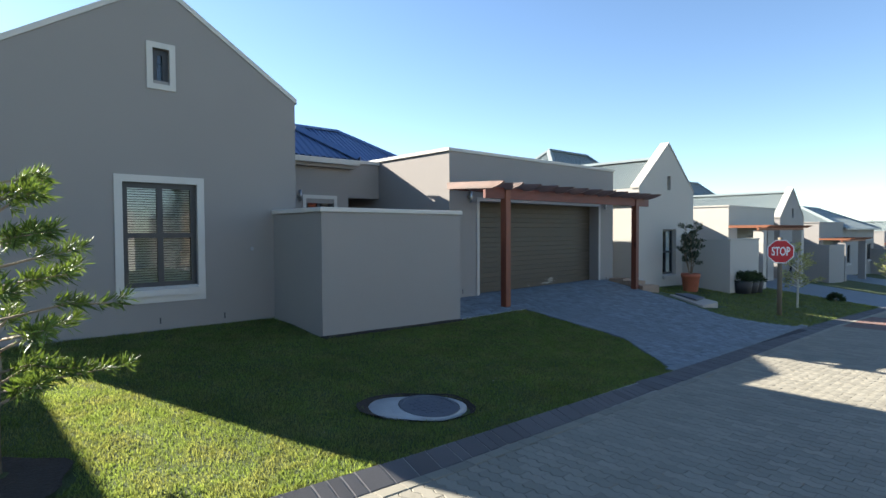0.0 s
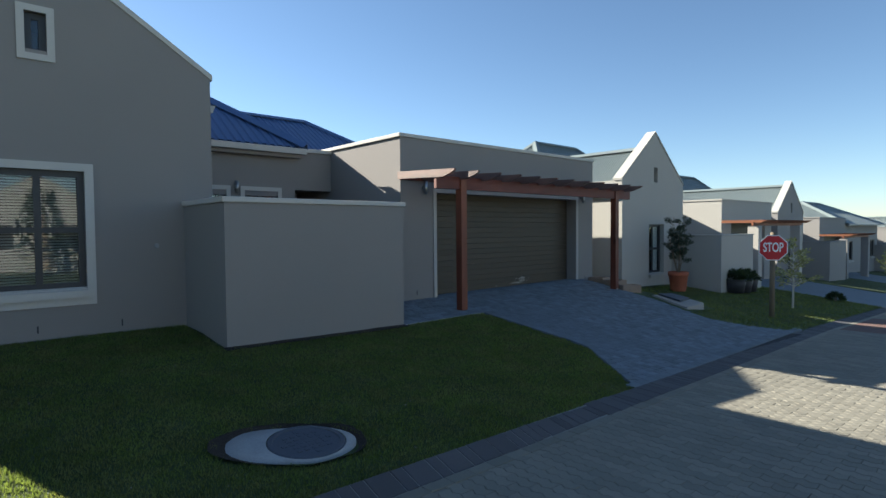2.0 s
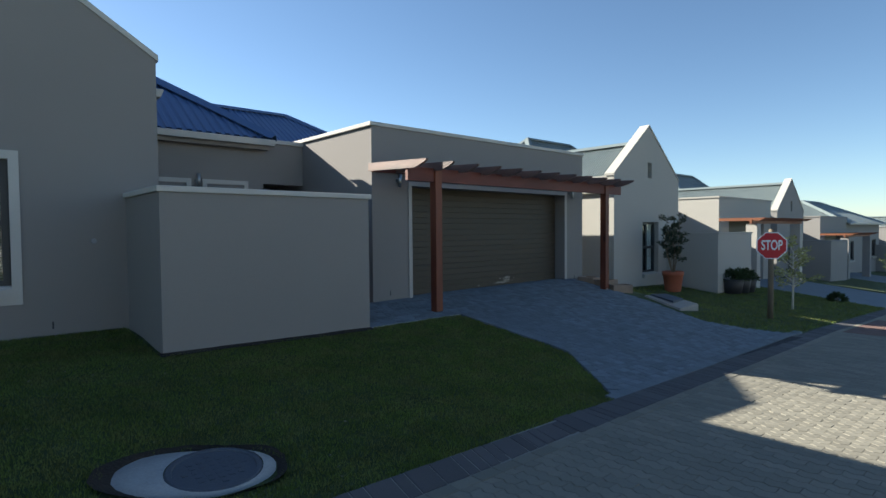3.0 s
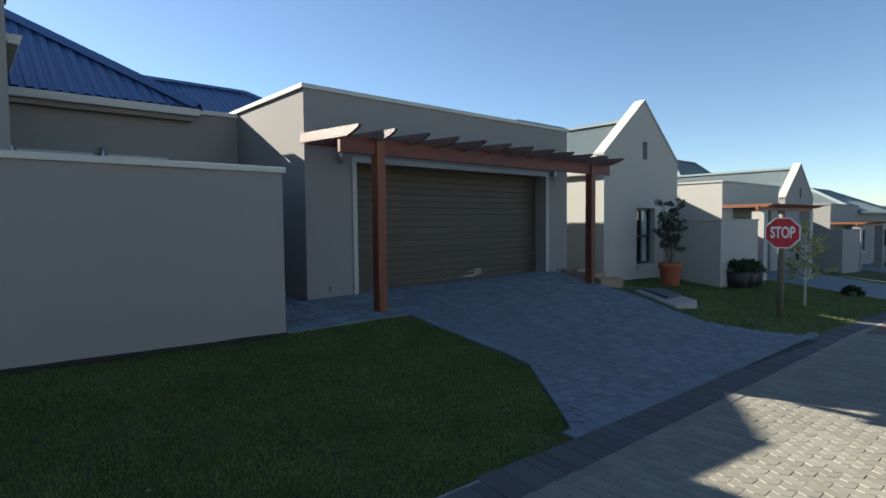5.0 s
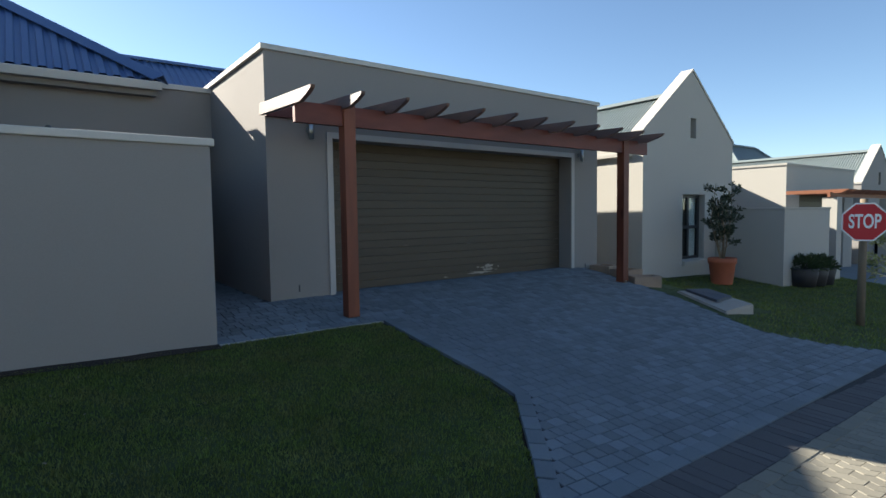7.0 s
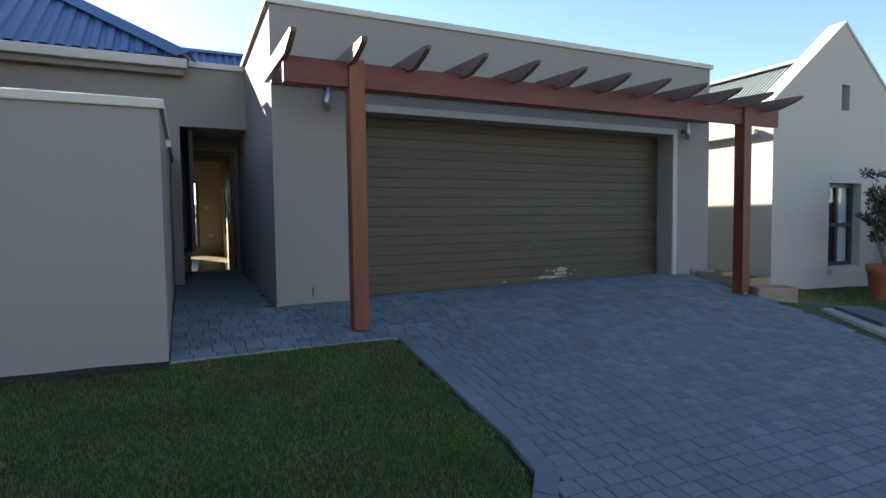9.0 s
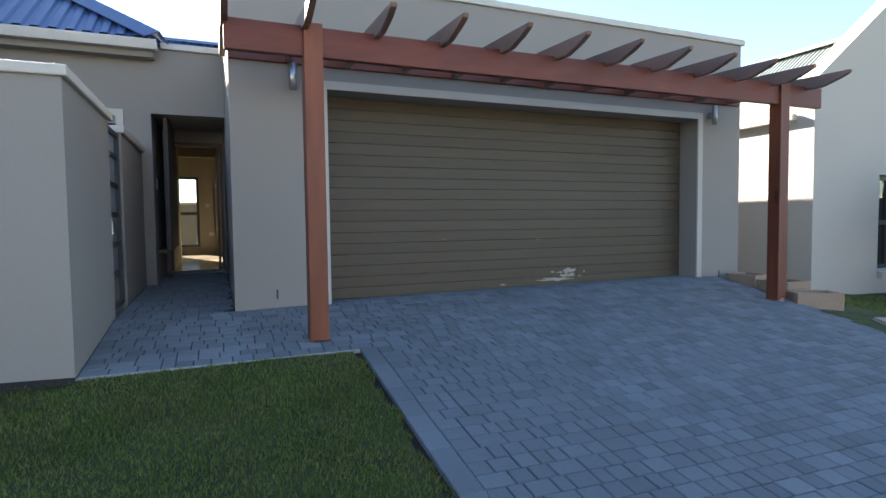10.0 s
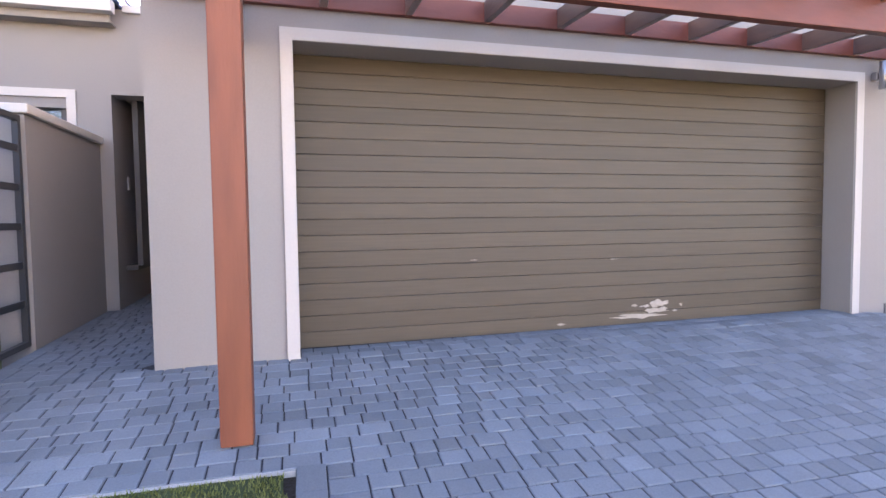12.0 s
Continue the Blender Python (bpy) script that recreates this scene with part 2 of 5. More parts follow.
def tube(bm, points, radii, sides=8):
    """A tapered tube along points."""
    rings = []
    for k, p in enumerate(points):
        p = Vector(p)
        d = (Vector(points[min(k + 1, len(points) - 1)]) - Vector(points[max(k - 1, 0)])).normalized()
        q = d.to_track_quat("Z", "Y")
        rings.append([bm.verts.new(p + q @ Vector((math.cos(t) * radii[k], math.sin(t) * radii[k], 0))) for t in (2 * math.pi * s / sides for s in range(sides))])
    for r, s in zip(rings, rings[1:]):
        for i in range(sides):
            bm.faces.new((r[i], r[(i + 1) % sides], s[(i + 1) % sides], s[i]))
    bm.faces.new(list(reversed(rings[0])))
    bm.faces.new(rings[-1])
    return bm


def lathe(bm, profile, at, sides=24):
    """A closed turned body: profile of (radius, height) from the bottom outside to the last point."""
    rings = [[bm.verts.new((at[0] + r * math.cos(2 * math.pi * s / sides), at[1] + r * math.sin(2 * math.pi * s / sides), at[2] + h)) for s in range(sides)] for r, h in profile]
    for r, s in zip(rings, rings[1:]):
        for i in range(sides):
            bm.faces.new((r[i], r[(i + 1) % sides], s[(i + 1) % sides], s[i]))
    bm.faces.new(list(reversed(rings[0])))
    bm.faces.new(rings[-1])
    return bm


def raw(name, verts, faces, mat, parent=None, label="", kind=""):
    me = bpy.data.meshes.new(name)
    me.from_pydata([tuple(v) for v in verts], [], faces)
    me.materials.append(mat)
    ob = new(name, me)
    if parent is not None:
        ob.parent = parent
        ob.matrix_parent_inverse = parent.matrix_basis.inverted()
    return tagged(ob, label, kind=kind)


# ---- the lie of the land ----
def edge_z(x):
    """Height of the kerb line: the road falls towards +x."""
    return 0.02 - 0.044 * (x - 1.4)


TOP_LINE = [(-10, 0.40), (3, 0.335), (6.05, 0.304), (7.5, 0.335), (12.8, 0.365), (13.5, 0.33), (15.3, -0.02), (19.3, -0.17)]


def top_z(x):
    """Height of the ground along the house fronts."""
    if x > 19.3:
        return edge_z(x) + 0.6
    for (a, p), (b, q) in zip(TOP_LINE, TOP_LINE[1:]):
        if x <= b:
            return p + (q - p) * max(0.0, x - a) / (b - a)
    return TOP_LINE[-1][1]


def lowered(x):
    """0 along the lawn, 1 where the kerb is dropped for the driveway and beyond."""
    return min(max((x - 4.6) / 1.8, 0.0), 1.0)


def kerb_w(x):
    return 0.22 + 0.10 * lowered(x)


def kerb_y(x):
    """Road edge of the kerb: it bears slowly away from the straight."""
    return 2.80 - 0.09 * lowered(x) + 0.033 * min(max(0.0, x - 2.0), 13.0)


def ground_z(x, y):
    """Road below, a sloping kerb, then lawn and driveway rising to the house fronts."""
    e, k, w, u = edge_z(x), y - kerb_y(x), kerb_w(x), 1.0 - lowered(x)
    if k < w:
        return e - 0.05 * u + (0.015 + 0.06 * u) * max(0.0, k) / w
    e += (0.015 + 0.01 * u) * max(0.0, 1.0 + w - k)
    dip = -0.065 * math.exp(-((x - 2.8) ** 2 + (y - 3.92) ** 2) / 0.5) if abs(x - 2.7) < 3 else 0.0
    return dip + e + (top_z(x) - edge_z(x)) * max(0.0, min(1.0, (y - 3.2) / 4.97))


def interp(v, pairs):
    if v <= pairs[0][0]:
        return pairs[0][1]
    for (a, p), (b, q) in zip(pairs, pairs[1:]):
        if v <= b:
            return p + (q - p) * (v - a) / (b - a)
    return pairs[-1][1]


DRIVE_LEFT = [(3.0, 6.52), (3.2, 6.70), (3.72, 7.13), (4.56, 7.79), (4.9, 7.84), (6.84, 7.88)]
DRIVE_RIGHT = [(3.0, 14.6), (3.2, 14.1), (3.45, 13.52), (4.05, 12.76), (4.7, 12.42), (5.35, 12.64), (6.35, 12.98), (7.0, 13.06), (8.2, 13.14)]


def sheet(name, rows, mat, label, lift=0.0, rough=0.0, kind="structure", parent=None):
    """A patch of ground from rows of (y, x0, x1), meshed finely enough to follow the land."""
    verts, faces = [], []
    cols = max(2, int(max(r[2] - r[1] for r in rows) / 0.25))
    for y, x0, x1 in rows:
        for i in range(cols + 1):
            x = x0 + (x1 - x0) * i / cols
            z = ground_z(x, y) + lift
            if rough:
                z += rough * noise.noise((x * 1.7, y * 1.7, 3.0)) + rough * 0.5 * noise.noise((x * 5, y * 5, 9.0))
            verts.append((x, y, z))
    for j in range(len(rows) - 1):
        for i in range(cols):
            a = j * (cols + 1) + i
            faces.append((a, a + 1, a + cols + 2, a + cols + 1))
    ob = raw(name, verts, faces, mat, parent, label, kind)
    for p in ob.data.polygons:
        p.use_smooth = True
    return ob


def ticks(a, b, step):
    n = max(1, round((b - a) / step))
    return [a + (b - a) * i / n for i in range(n + 1)]


# ground sheet, road bed, lawns
gx = [-3000, -800, -200, -60, *ticks(-30, 130, 1.0), 200, 800, 3000]
gy = [-3000, -800, -200, -60, *ticks(-20, 3.2, 1.16), *ticks(3.8, 8.2, 0.55), 12, 20, 40, 60, 200, 800, 3000]


def far_z(x, y):
    xx = min(max(x, -30), 70)
    return ground_z(xx, y) - 0.12


gv = [(x, y, far_z(x, y)) for y in gy for x in gx]
gf = [(j * len(gx) + i, j * len(gx) + i + 1, (j + 1) * len(gx) + i + 1, (j + 1) * len(gx) + i) for j in range(len(gy) - 1) for i in range(len(gx) - 1)]
tagged(raw("ground", gv, gf, FARLAND), "dry grassy ground stretching to the horizon", "ground", kind="structure")
road = sheet("road", [(y, -30, 70) for y in ticks(-3.4, 3.2, 0.3)], BED, "block-paved estate road, sand-coloured pavers", -0.022)
tagged(road, category="road")
lawn_1 = sheet("lawn", [(y, -9, interp(y, DRIVE_LEFT) - 0.05) for y in ticks(3.0, 6.83, 0.15)], GRASS, "short green lawn in front of the house", -0.016, 0.008)
tagged(lawn_1, category="lawn")
tagged(sheet("lawn", [(y, -9, 3.26) for y in ticks(6.83, 8.45, 0.15)], GRASS, "short green lawn along the gable wall", -0.02, 0.015), category="lawn")
lawn_2 = sheet("lawn", [(y, interp(y, DRIVE_RIGHT) + 0.02, 22.5) for y in ticks(3.2, 8.3, 0.2)], GRASS, "short green lawn beside the stop sign", -0.02, 0.02)
tagged(lawn_2, category="lawn")
for a, b in ((28.6, 36.2), (43.2, 50.6), (57.4, 70)):
    tagged(sheet("lawn", [(y, a, b) for y in ticks(3.2, 8.3, 0.4)], GRASS, "short green lawn between two driveways", -0.02, 0.02), category="lawn")
drive = sheet("driveway", [(y, interp(y, DRIVE_LEFT) if y < 6.84 else 6.05, interp(y, DRIVE_RIGHT)) for y in [*ticks(3.0, 6.835, 0.2), *ticks(6.85, 8.5, 0.2)]], DRIVEBED, "sloping driveway of blue-grey concrete pavers", -0.007)
tagged(drive, category="driveway")
soil = sheet("soil_edge", [(y, interp(y, DRIVE_LEFT) - 0.07, interp(y, DRIVE_LEFT) + 0.01) for y in ticks(3.22, 6.82, 0.1)], SOIL, "narrow strip of bare soil along the driveway", -0.028)
tagged(soil, category="soil")
tagged(sheet("soil_edge", [(y, 3.2, 6.06) for y in ticks(6.68, 6.835, 0.03)], SOIL, "narrow strip of bare soil along the yard wall", 0.004, 0.01), category="soil")
kv = [(x, kerb_y(x) + dy * kerb_w(x), ground_z(x, kerb_y(x) + dy * kerb_w(x) * 0.999) + dz) for dy, dz in ((0.0, -0.08), (0.01, -0.002), (0.99, -0.002), (1.0, -0.08)) for x in ticks(-8.1, 60.1, 0.5)]
kn = len(kv) // 4
kf = [(r * kn + i, r * kn + i + 1, (r + 1) * kn + i + 1, (r + 1) * kn + i) for r in range(3) for i in range(kn - 1)]
tagged(raw("kerb_bed", kv, kf, MORTAR), "pale mortar bed under the kerb blocks", "kerb", kind="structure")
for a, b in ((22.5, 28.6), (36.2, 43.2), (50.6, 57.4)):
    tagged(sheet("driveway", [(y, a, b) for y in ticks(3.2, 9.0, 0.4)], PAVER, "blue-grey paved driveway of a neighbouring house", -0.015), category="driveway")
tagged(sheet("verge", [(y, -30, 70) for y in ticks(-12, -3.75, 1.0)], GRASS, "lawn across the road", -0.02, 0.02), category="lawn")


# ---- building parts ----
def corrugated(bm, quad, pitch=0.17, depth=0.028, thick=0.02):
    """Ribbed sheet over a polygon given as (eave_a, eave_b, ridge_b, ridge_a): ribs run from eave to ridge."""
    a, b, c, d = (Vector(p) for p in quad)
    run = (b - a)
    length = run.length
    nrm = run.cross(d - a if (d - a).length > 1e-6 else c - a).normalized()
    if nrm.z < 0:
        nrm = -nrm
    up = nrm.cross(run.normalized())
    if up.z < 0:
        up = -up
    rd = run.normalized()

    def height_at(s):
        """How far up the slope the sheet reaches at s along the eave."""
        ds, dh = (d - a).dot(rd), (d - a).dot(up)
        cs, ch = (c - a).dot(rd), (c - a).dot(up)
        if s < ds:
            return dh * s / ds if ds > 1e-6 else dh
        if s > cs:
            return ch * (length - s) / (length - cs) if length - cs > 1e-6 else ch
        return dh + (ch - dh) * ((s - ds) / (cs - ds) if cs - ds > 1e-6 else 0)
    n = max(2, int(length / pitch))
    prof = ((0.0, 0.0), (0.32, 0.0), (0.45, 1.0), (0.87, 1.0), (1.0, 0.0))
    pts = []
    for i in range(n):
        for f, h in prof[:-1]:
            pts.append(((i + f) * length / n, h * depth))
    pts.append((length, 0))
    low = [bm.verts.new(a + rd * s + nrm * h) for s, h in pts]
    high = [bm.verts.new(a + rd * s + up * max(0.001, height_at(s)) + nrm * h) for s, h in pts]
    for i in range(len(pts) - 1):
        bm.faces.new((low[i], low[i + 1], high[i + 1], high[i]))
    return bm


def ridge_cap(bm, p, q, r=0.09):
    p, q = Vector(p), Vector(q)
    d = (q - p).normalized()
    side = d.cross(Vector((0, 0, 1))).normalized()
    up = side.cross(d)
    prof = [side * -r * 1.6 - up * 0.04, side * -r * 1.6 - up * 0.03, up * r * 0.75, side * r * 1.6 - up * 0.03, side * r * 1.6 - up * 0.04, up * r * 0.6]
    lo = [bm.verts.new(p + o) for o in prof]
    hi = [bm.verts.new(q + o) for o in prof]
    for i in range(6):
        bm.faces.new((lo[i], lo[(i + 1) % 6], hi[(i + 1) % 6], hi[i]))
    bm.faces.new(lo), bm.faces.new(list(reversed(hi)))


def window(house, x0, x1, z0, z1, y, panes=(2, 2), depth=0.12, surround=0.0, sill=True, blind=False, curtain=False, w0=None, drop=None):
    """A window in a wall facing -y whose outer face is at y: frame, panes, sill, and what hangs behind."""
    bm = bmesh.new()
    t = 0.075 if w0 is None else w0
    yf = y + depth - 0.06
    w = (x1 - x0)
    slab(bm, x0, x1, z0, z1, [(x0 + t + (w - t) * i / panes[0], x0 + (w - t) * (i + 1) / panes[0], z0 + t + (z1 - z0 - t) * j / panes[1], z0 + (z1 - z0 - t) * (j + 1) / panes[1]) for i in range(panes[0]) for j in range(panes[1])], "y", yf, yf + 0.06)
    win = part("window", bm, FRAME, house, "charcoal aluminium window frame")
    for i in range(panes[0]):
        for j in range(panes[1]):
            bm = bmesh.new()
            box(bm, x0 + t + (w - t) * i / panes[0] - 0.005, x0 + (w - t) * (i + 1) / panes[0] + 0.005, yf + 0.027, yf + 0.033, z0 + t + (z1 - z0 - t) * j / panes[1] - 0.005, z0 + (z1 - z0 - t) * (j + 1) / panes[1] + 0.005)
            part("pane", bm, GLASS, win, "clear window glass").visible_shadow = False
    if surround:
        s = surround
        bm = bmesh.new()
        slab(bm, x0 - s, x1 + s, z0 - (drop or s), z1 + s, [(x0, x1, z0, z1)], "y", y - 0.025, y - 0.001)
        part("surround", bm, TRIM, win, "raised white plaster surround")
    if sill:
        bm = bmesh.new()
        prism(bm, [(y - 0.07, z0 - 0.12), (y + depth - 0.065, z0 - 0.12), (y + depth - 0.065, z0 + 0.012), (y - 0.07, z0 - 0.025)], "x", x0 - 0.001, x1 + 0.001)
        part("sill", bm, TRIM if surround else PLASTER_PALE, win, "sloping plastered window sill")
    if blind:
        bm = bmesh.new()
        z = z0 + 0.03
        while z < z1 - 0.05:
            prism(bm, [(y + depth + 0.05, z), (y + depth + 0.051, z - 0.002), (y + depth + 0.086, z + 0.018), (y + depth + 0.085, z + 0.02)], "x", x0 + 0.03, x1 - 0.03)
            z += 0.036
        part("blind", bm, BLIND, win, "white slatted venetian blind, lowered")
    if curtain:
        bm = bmesh.new()
        cols = 44
        prev = None
        for i in range(cols + 1):
            u = i / cols
            if 0.36 < u < 0.5:
                prev = None
                continue
            x, yy = x0 + w * u, y + depth + 0.022 + 0.012 * math.sin(u * 60)
            cur = (bm.verts.new((x, yy, z0)), bm.verts.new((x, yy, z1)))
            if prev:
                bm.faces.new((prev[0], cur[0], cur[1], prev[1]))
            prev = cur
        part("curtain", bm, CURTAIN, win, "pale hanging curtain", True)
    # closed lining, coloured dark so the room behind the glass reads as unlit
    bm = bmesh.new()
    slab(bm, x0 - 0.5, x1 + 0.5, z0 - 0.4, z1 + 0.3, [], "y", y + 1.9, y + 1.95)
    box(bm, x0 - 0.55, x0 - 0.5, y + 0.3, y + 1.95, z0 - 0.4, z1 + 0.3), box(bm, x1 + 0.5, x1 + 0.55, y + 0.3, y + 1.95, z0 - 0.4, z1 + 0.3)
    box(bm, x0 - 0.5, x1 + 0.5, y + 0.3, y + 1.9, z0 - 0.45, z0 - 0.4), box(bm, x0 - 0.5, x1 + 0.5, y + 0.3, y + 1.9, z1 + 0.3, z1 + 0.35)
    part("room_lining", bm, PAINTED_DIM, win, "room lining coloured dark to stand for an unlit room")
    return win


def gable_wing(house, x0, x1, y, base, eave, apex, back, wall, roof, holes, coping, raised=0.0, roof_drop=0.12, over=0.12):
    """A gabled wing facing -y: front wall with holes, side walls, coping on the slopes, ribbed roof running back."""
    xm, th = (x0 + x1) / 2, 0.25
    bm = bmesh.new()
    slab(bm, x0, x1, base - 0.6, eave, [h for h in holes if h[3] <= eave], "y", y, y + th)
    part("gable_wall", bm, wall, house)
    bm = bmesh.new()
    up = [h for h in holes if h[3] > eave - 0.01]
    k = (apex - eave) / (xm - x0)
    if up:
        a, b, c, d = up[0]
        za, zb = eave + k * (a - x0) if a < xm else eave + k * (x1 - a), eave + k * (b - x0) if b < xm else eave + k * (x1 - b)
        c = max(c, eave)
        prism(bm, [(x0, eave), (a, eave), (a, za)], "y", y, y + th)
        prism(bm, [(b, eave), (x1, eave), (b, zb)] if b >= xm else [(b, eave), (x1, eave), (xm, apex), (b, zb)], "y", y, y + th)
        prism(bm, [(a, d), (b, d), (b, zb), (xm, apex), (a, za)] if a < xm < b else ([(a, d), (b, d), (b, zb), (a, za)]), "y", y, y + th)
        if c > eave + 0.001:
            box(bm, a, b, y, y + th, eave, c)
    else:
        prism(bm, [(x0, eave), (x1, eave), (xm, apex)], "y", y, y + th)
    part("gable_top", bm, wall, house)
    # coping along the two slopes
    for s in (-1, 1):
        bm = bmesh.new()
        xe = x0 if s < 0 else x1
        o = 0.03 * s
        t = coping
        prism(bm, [(xe + o, eave - k * 0.03), (xm, apex), (xm, apex + t * math.hypot(1, k)), (xe + o, eave - k * 0.03 + t * math.hypot(1, k))], "y", y - 0.02, y + th + 0.03)
        part("coping", bm, TRIM if not raised else PLASTER_PALE, house, "white coping along the gable slope")
    for x in (x0, x1):
        bm = bmesh.new()
        a, b = (x, x + th) if x == x0 else (x - th, x)
        box(bm, a, b, y + th, back, base - 0.6, eave - 0.02)
        part("side_wall", bm, wall, house)
    for s in (-1, 1):
        bm = bmesh.new()
        xe = x0 - over if s < 0 else x1 + over
        ze = eave - k * over - roof_drop
        corrugated(bm, ((xe, y + th, ze), (xe, back, ze), (xm, back, apex - roof_drop), (xm, y + th, apex - roof_drop)), 0.17 if roof is ROOF else 0.085, 0.028 if roof is ROOF else 0.018)
        part("roof", bm, roof, house, "ribbed metal roof sheet")
    bm = bmesh.new()
    ridge_cap(bm, (xm, y + th, apex - roof_drop + 0.03), (xm, back, apex - roof_drop + 0.03))
    part("ridge_cap", bm, roof, house)


def hip_roof(house, x0, x1, y0, y1, eave, rise, mat):
    """A hipped ribbed roof with its ridge along the longer side."""
    w, d = x1 - x0, y1 - y0
    k = min(w, d) / 2
    if w >= d:
        r0, r1 = (x0 + k, (y0 + y1) / 2, eave + rise), (x1 - k, (y0 + y1) / 2, eave + rise)
        faces = [((x0, y0, eave), (x1, y0, eave), r1, r0), ((x1, y1, eave), (x0, y1, eave), r0, r1), ((x1, y0, eave), (x1, y1, eave), r1, r1), ((x0, y1, eave), (x0, y0, eave), r0, r0)]
    else:
        r0, r1 = ((x0 + x1) / 2, y0 + k, eave + rise), ((x0 + x1) / 2, y1 - k, eave + rise)
        faces = [((x0, y0, eave), (x1, y0, eave), r0, r0), ((x1, y0, eave), (x1, y1, eave), r1, r0), ((x1, y1, eave), (x0, y1, eave), r1, r1), ((x0, y1, eave), (x0, y0, eave), r0, r1)]
    for q in faces:
        bm = bmesh.new()
        corrugated(bm, q, 0.17 if mat is ROOF else 0.085, 0.028 if mat is ROOF else 0.018)
        part("roof", bm, mat, house, "ribbed metal roof sheet")
    bm = bmesh.new()
    for c, r in (((x0, y0, eave), r0), ((x1, y0, eave), r0 if w < d else r1), ((x1, y1, eave), r1), ((x0, y1, eave), r1 if w < d else r0)):
        ridge_cap(bm, Vector(c) + Vector((0, 0, 0.03)), Vector(r) + Vector((0, 0, 0.03)))
    ridge_cap(bm, Vector(r0) + Vector((0, 0, 0.03)), Vector(r1) + Vector((0, 0, 0.03))) if (Vector(r0) - Vector(r1)).length > 0.05 else None
    part("ridge_cap", bm, mat, house)


def coped_wall(parent, axis, u0, u1, a, b, z0, z1, wall, holes=(), name="wall"):
    bm = bmesh.new()
    slab(bm, u0, u1, z0, z1, list(holes), axis, a, b)
    part(name, bm, wall, parent)


def coping_bar(parent, x0, x1, y0, y1, z, t=0.07, over=0.035, mat=None):
    bm = bmesh.new()
    box(bm, x0 - over, x1 + over, y0 - over, y1 + over, z, z + t, 0.012)
    part("coping", bm, mat or TRIM, parent, "pale plaster coping")


def pergola(x0, x1, y_tip, y_wall, y_beam, z_beam, base_a, base_b, post_x, count, mat, post_mat, label, detail=True):
    """Two posts, a front beam and a row of rafters with raked ends, fixed to the garage wall."""
    p = thing("pergola", ((x0 + x1) / 2, y_beam, base_a), label, "pergola")
    for x, zb in zip(post_x, (base_a, base_b)):
        bm = bmesh.new()
        box(bm, x, x + 0.145, y_beam, y_beam + 0.145, zb, z_beam + 0.245, 0.008)
        post = part("post", bm, post_mat, p, "square red-brown timber post")
        if detail and x > 10:
            bm = bmesh.new()
            box(bm, x + 0.04, x + 0.105, y_beam - 0.004, y_beam + 0.149, zb - 0.03, zb + 0.02, 0.003)
            tube(bm, [(x + 0.07, y_beam - 0.015, zb + 0.02), (x + 0.07, y_beam + 0.16, zb + 0.02)], [0.009, 0.009], 6)
            part("post_shoe", bm, STEEL, post, "steel post shoe with bolt")
    for off, nm in ((0.03, "beam"), ):
        bm = bmesh.new()
        box(bm, x0, x1, y_beam + off, y_beam + off + 0.07, z_beam, z_beam + 0.225, 0.006)
        part(nm, bm, mat, p, "long red-brown front beam")
    bm = bmesh.new()
    box(bm, x0 + 0.05, x1 - 0.05, y_wall - 0.045, y_wall - 0.001, z_beam + 0.228, z_beam + 0.37, 0.004)
    part("ledger", bm, mat, p, "red-brown ledger board on the wall")
    gap = (x1 - 0.27 - x0) / (count - 1)
    for i in range(count):
        x = x0 - 0.02 + gap * i
        bm = bmesh.new()
        z0 = z_beam + 0.235
        prism(bm, [(y_tip, z0 + 0.068), (y_tip + 0.015, z0 + 0.036), (y_tip + 0.11, z0 + 0.0), (y_tip + 0.30, z0 - 0.055), (y_wall - 0.002, z0), (y_wall - 0.002, z0 + 0.14)], "x", x, x + 0.05)
        bmesh.ops.bevel(bm, geom=list(bm.edges), offset=0.004, segments=1, affect="EDGES")
        part("rafter", bm, RAFTER, p, "weathered rafter with raked end")
    return p


# ---- the house beside the walk ----
FLOOR = 0.34
house = thing("house", (4, 9, FLOOR), "grey plastered single-storey house with blue ribbed roof and double garage", "house")
GY, GX0, GX1 = 8.40, -0.50, 3.66
gable_wing(house, GX0, GX1, GY, 0.3, 3.95, 5.30, 17.0, PLASTER, ROOF, [(1.03, 2.03, 0.96, 2.476), (1.455, 1.68, 3.90, 4.41)], 0.07, over=0.02)
window(house, 1.03, 2.03, 0.96, 2.476, GY, (2, 2), 0.12, 0.10, True, True, drop=0.215)
window(house, 1.455, 1.68, 3.90, 4.41, GY, (1, 1), 0.12, 0.08, False)

# recessed entrance wall, with a window over the yard and the entry opening
EY = 10.70
bm = bmesh.new()
slab(bm, 3.66, 7.04, -0.2, 3.40, [(6.17, 7.041, -0.21, 2.55), (5.08, 5.78, 1.2, 2.40), (3.95, 4.72, 1.2, 2.40)], "y", EY, EY + 0.25)
part("entrance_wall", bm, PLASTER, house)
window(house, 5.08, 5.78, 1.2, 2.50, EY, (2, 1), 0.12, 0.08, True)
window(house, 3.95, 4.72, 1.2, 2.50, EY, (2, 1), 0.12, 0.08, True)
bm = bmesh.new()
box(bm, 6.31, 7.06, EY - 0.05, EY + 0.30, 3.36, 3.44, 0.01)
part("coping", bm, TRIM, house, "pale plaster coping")
bm = bmesh.new()
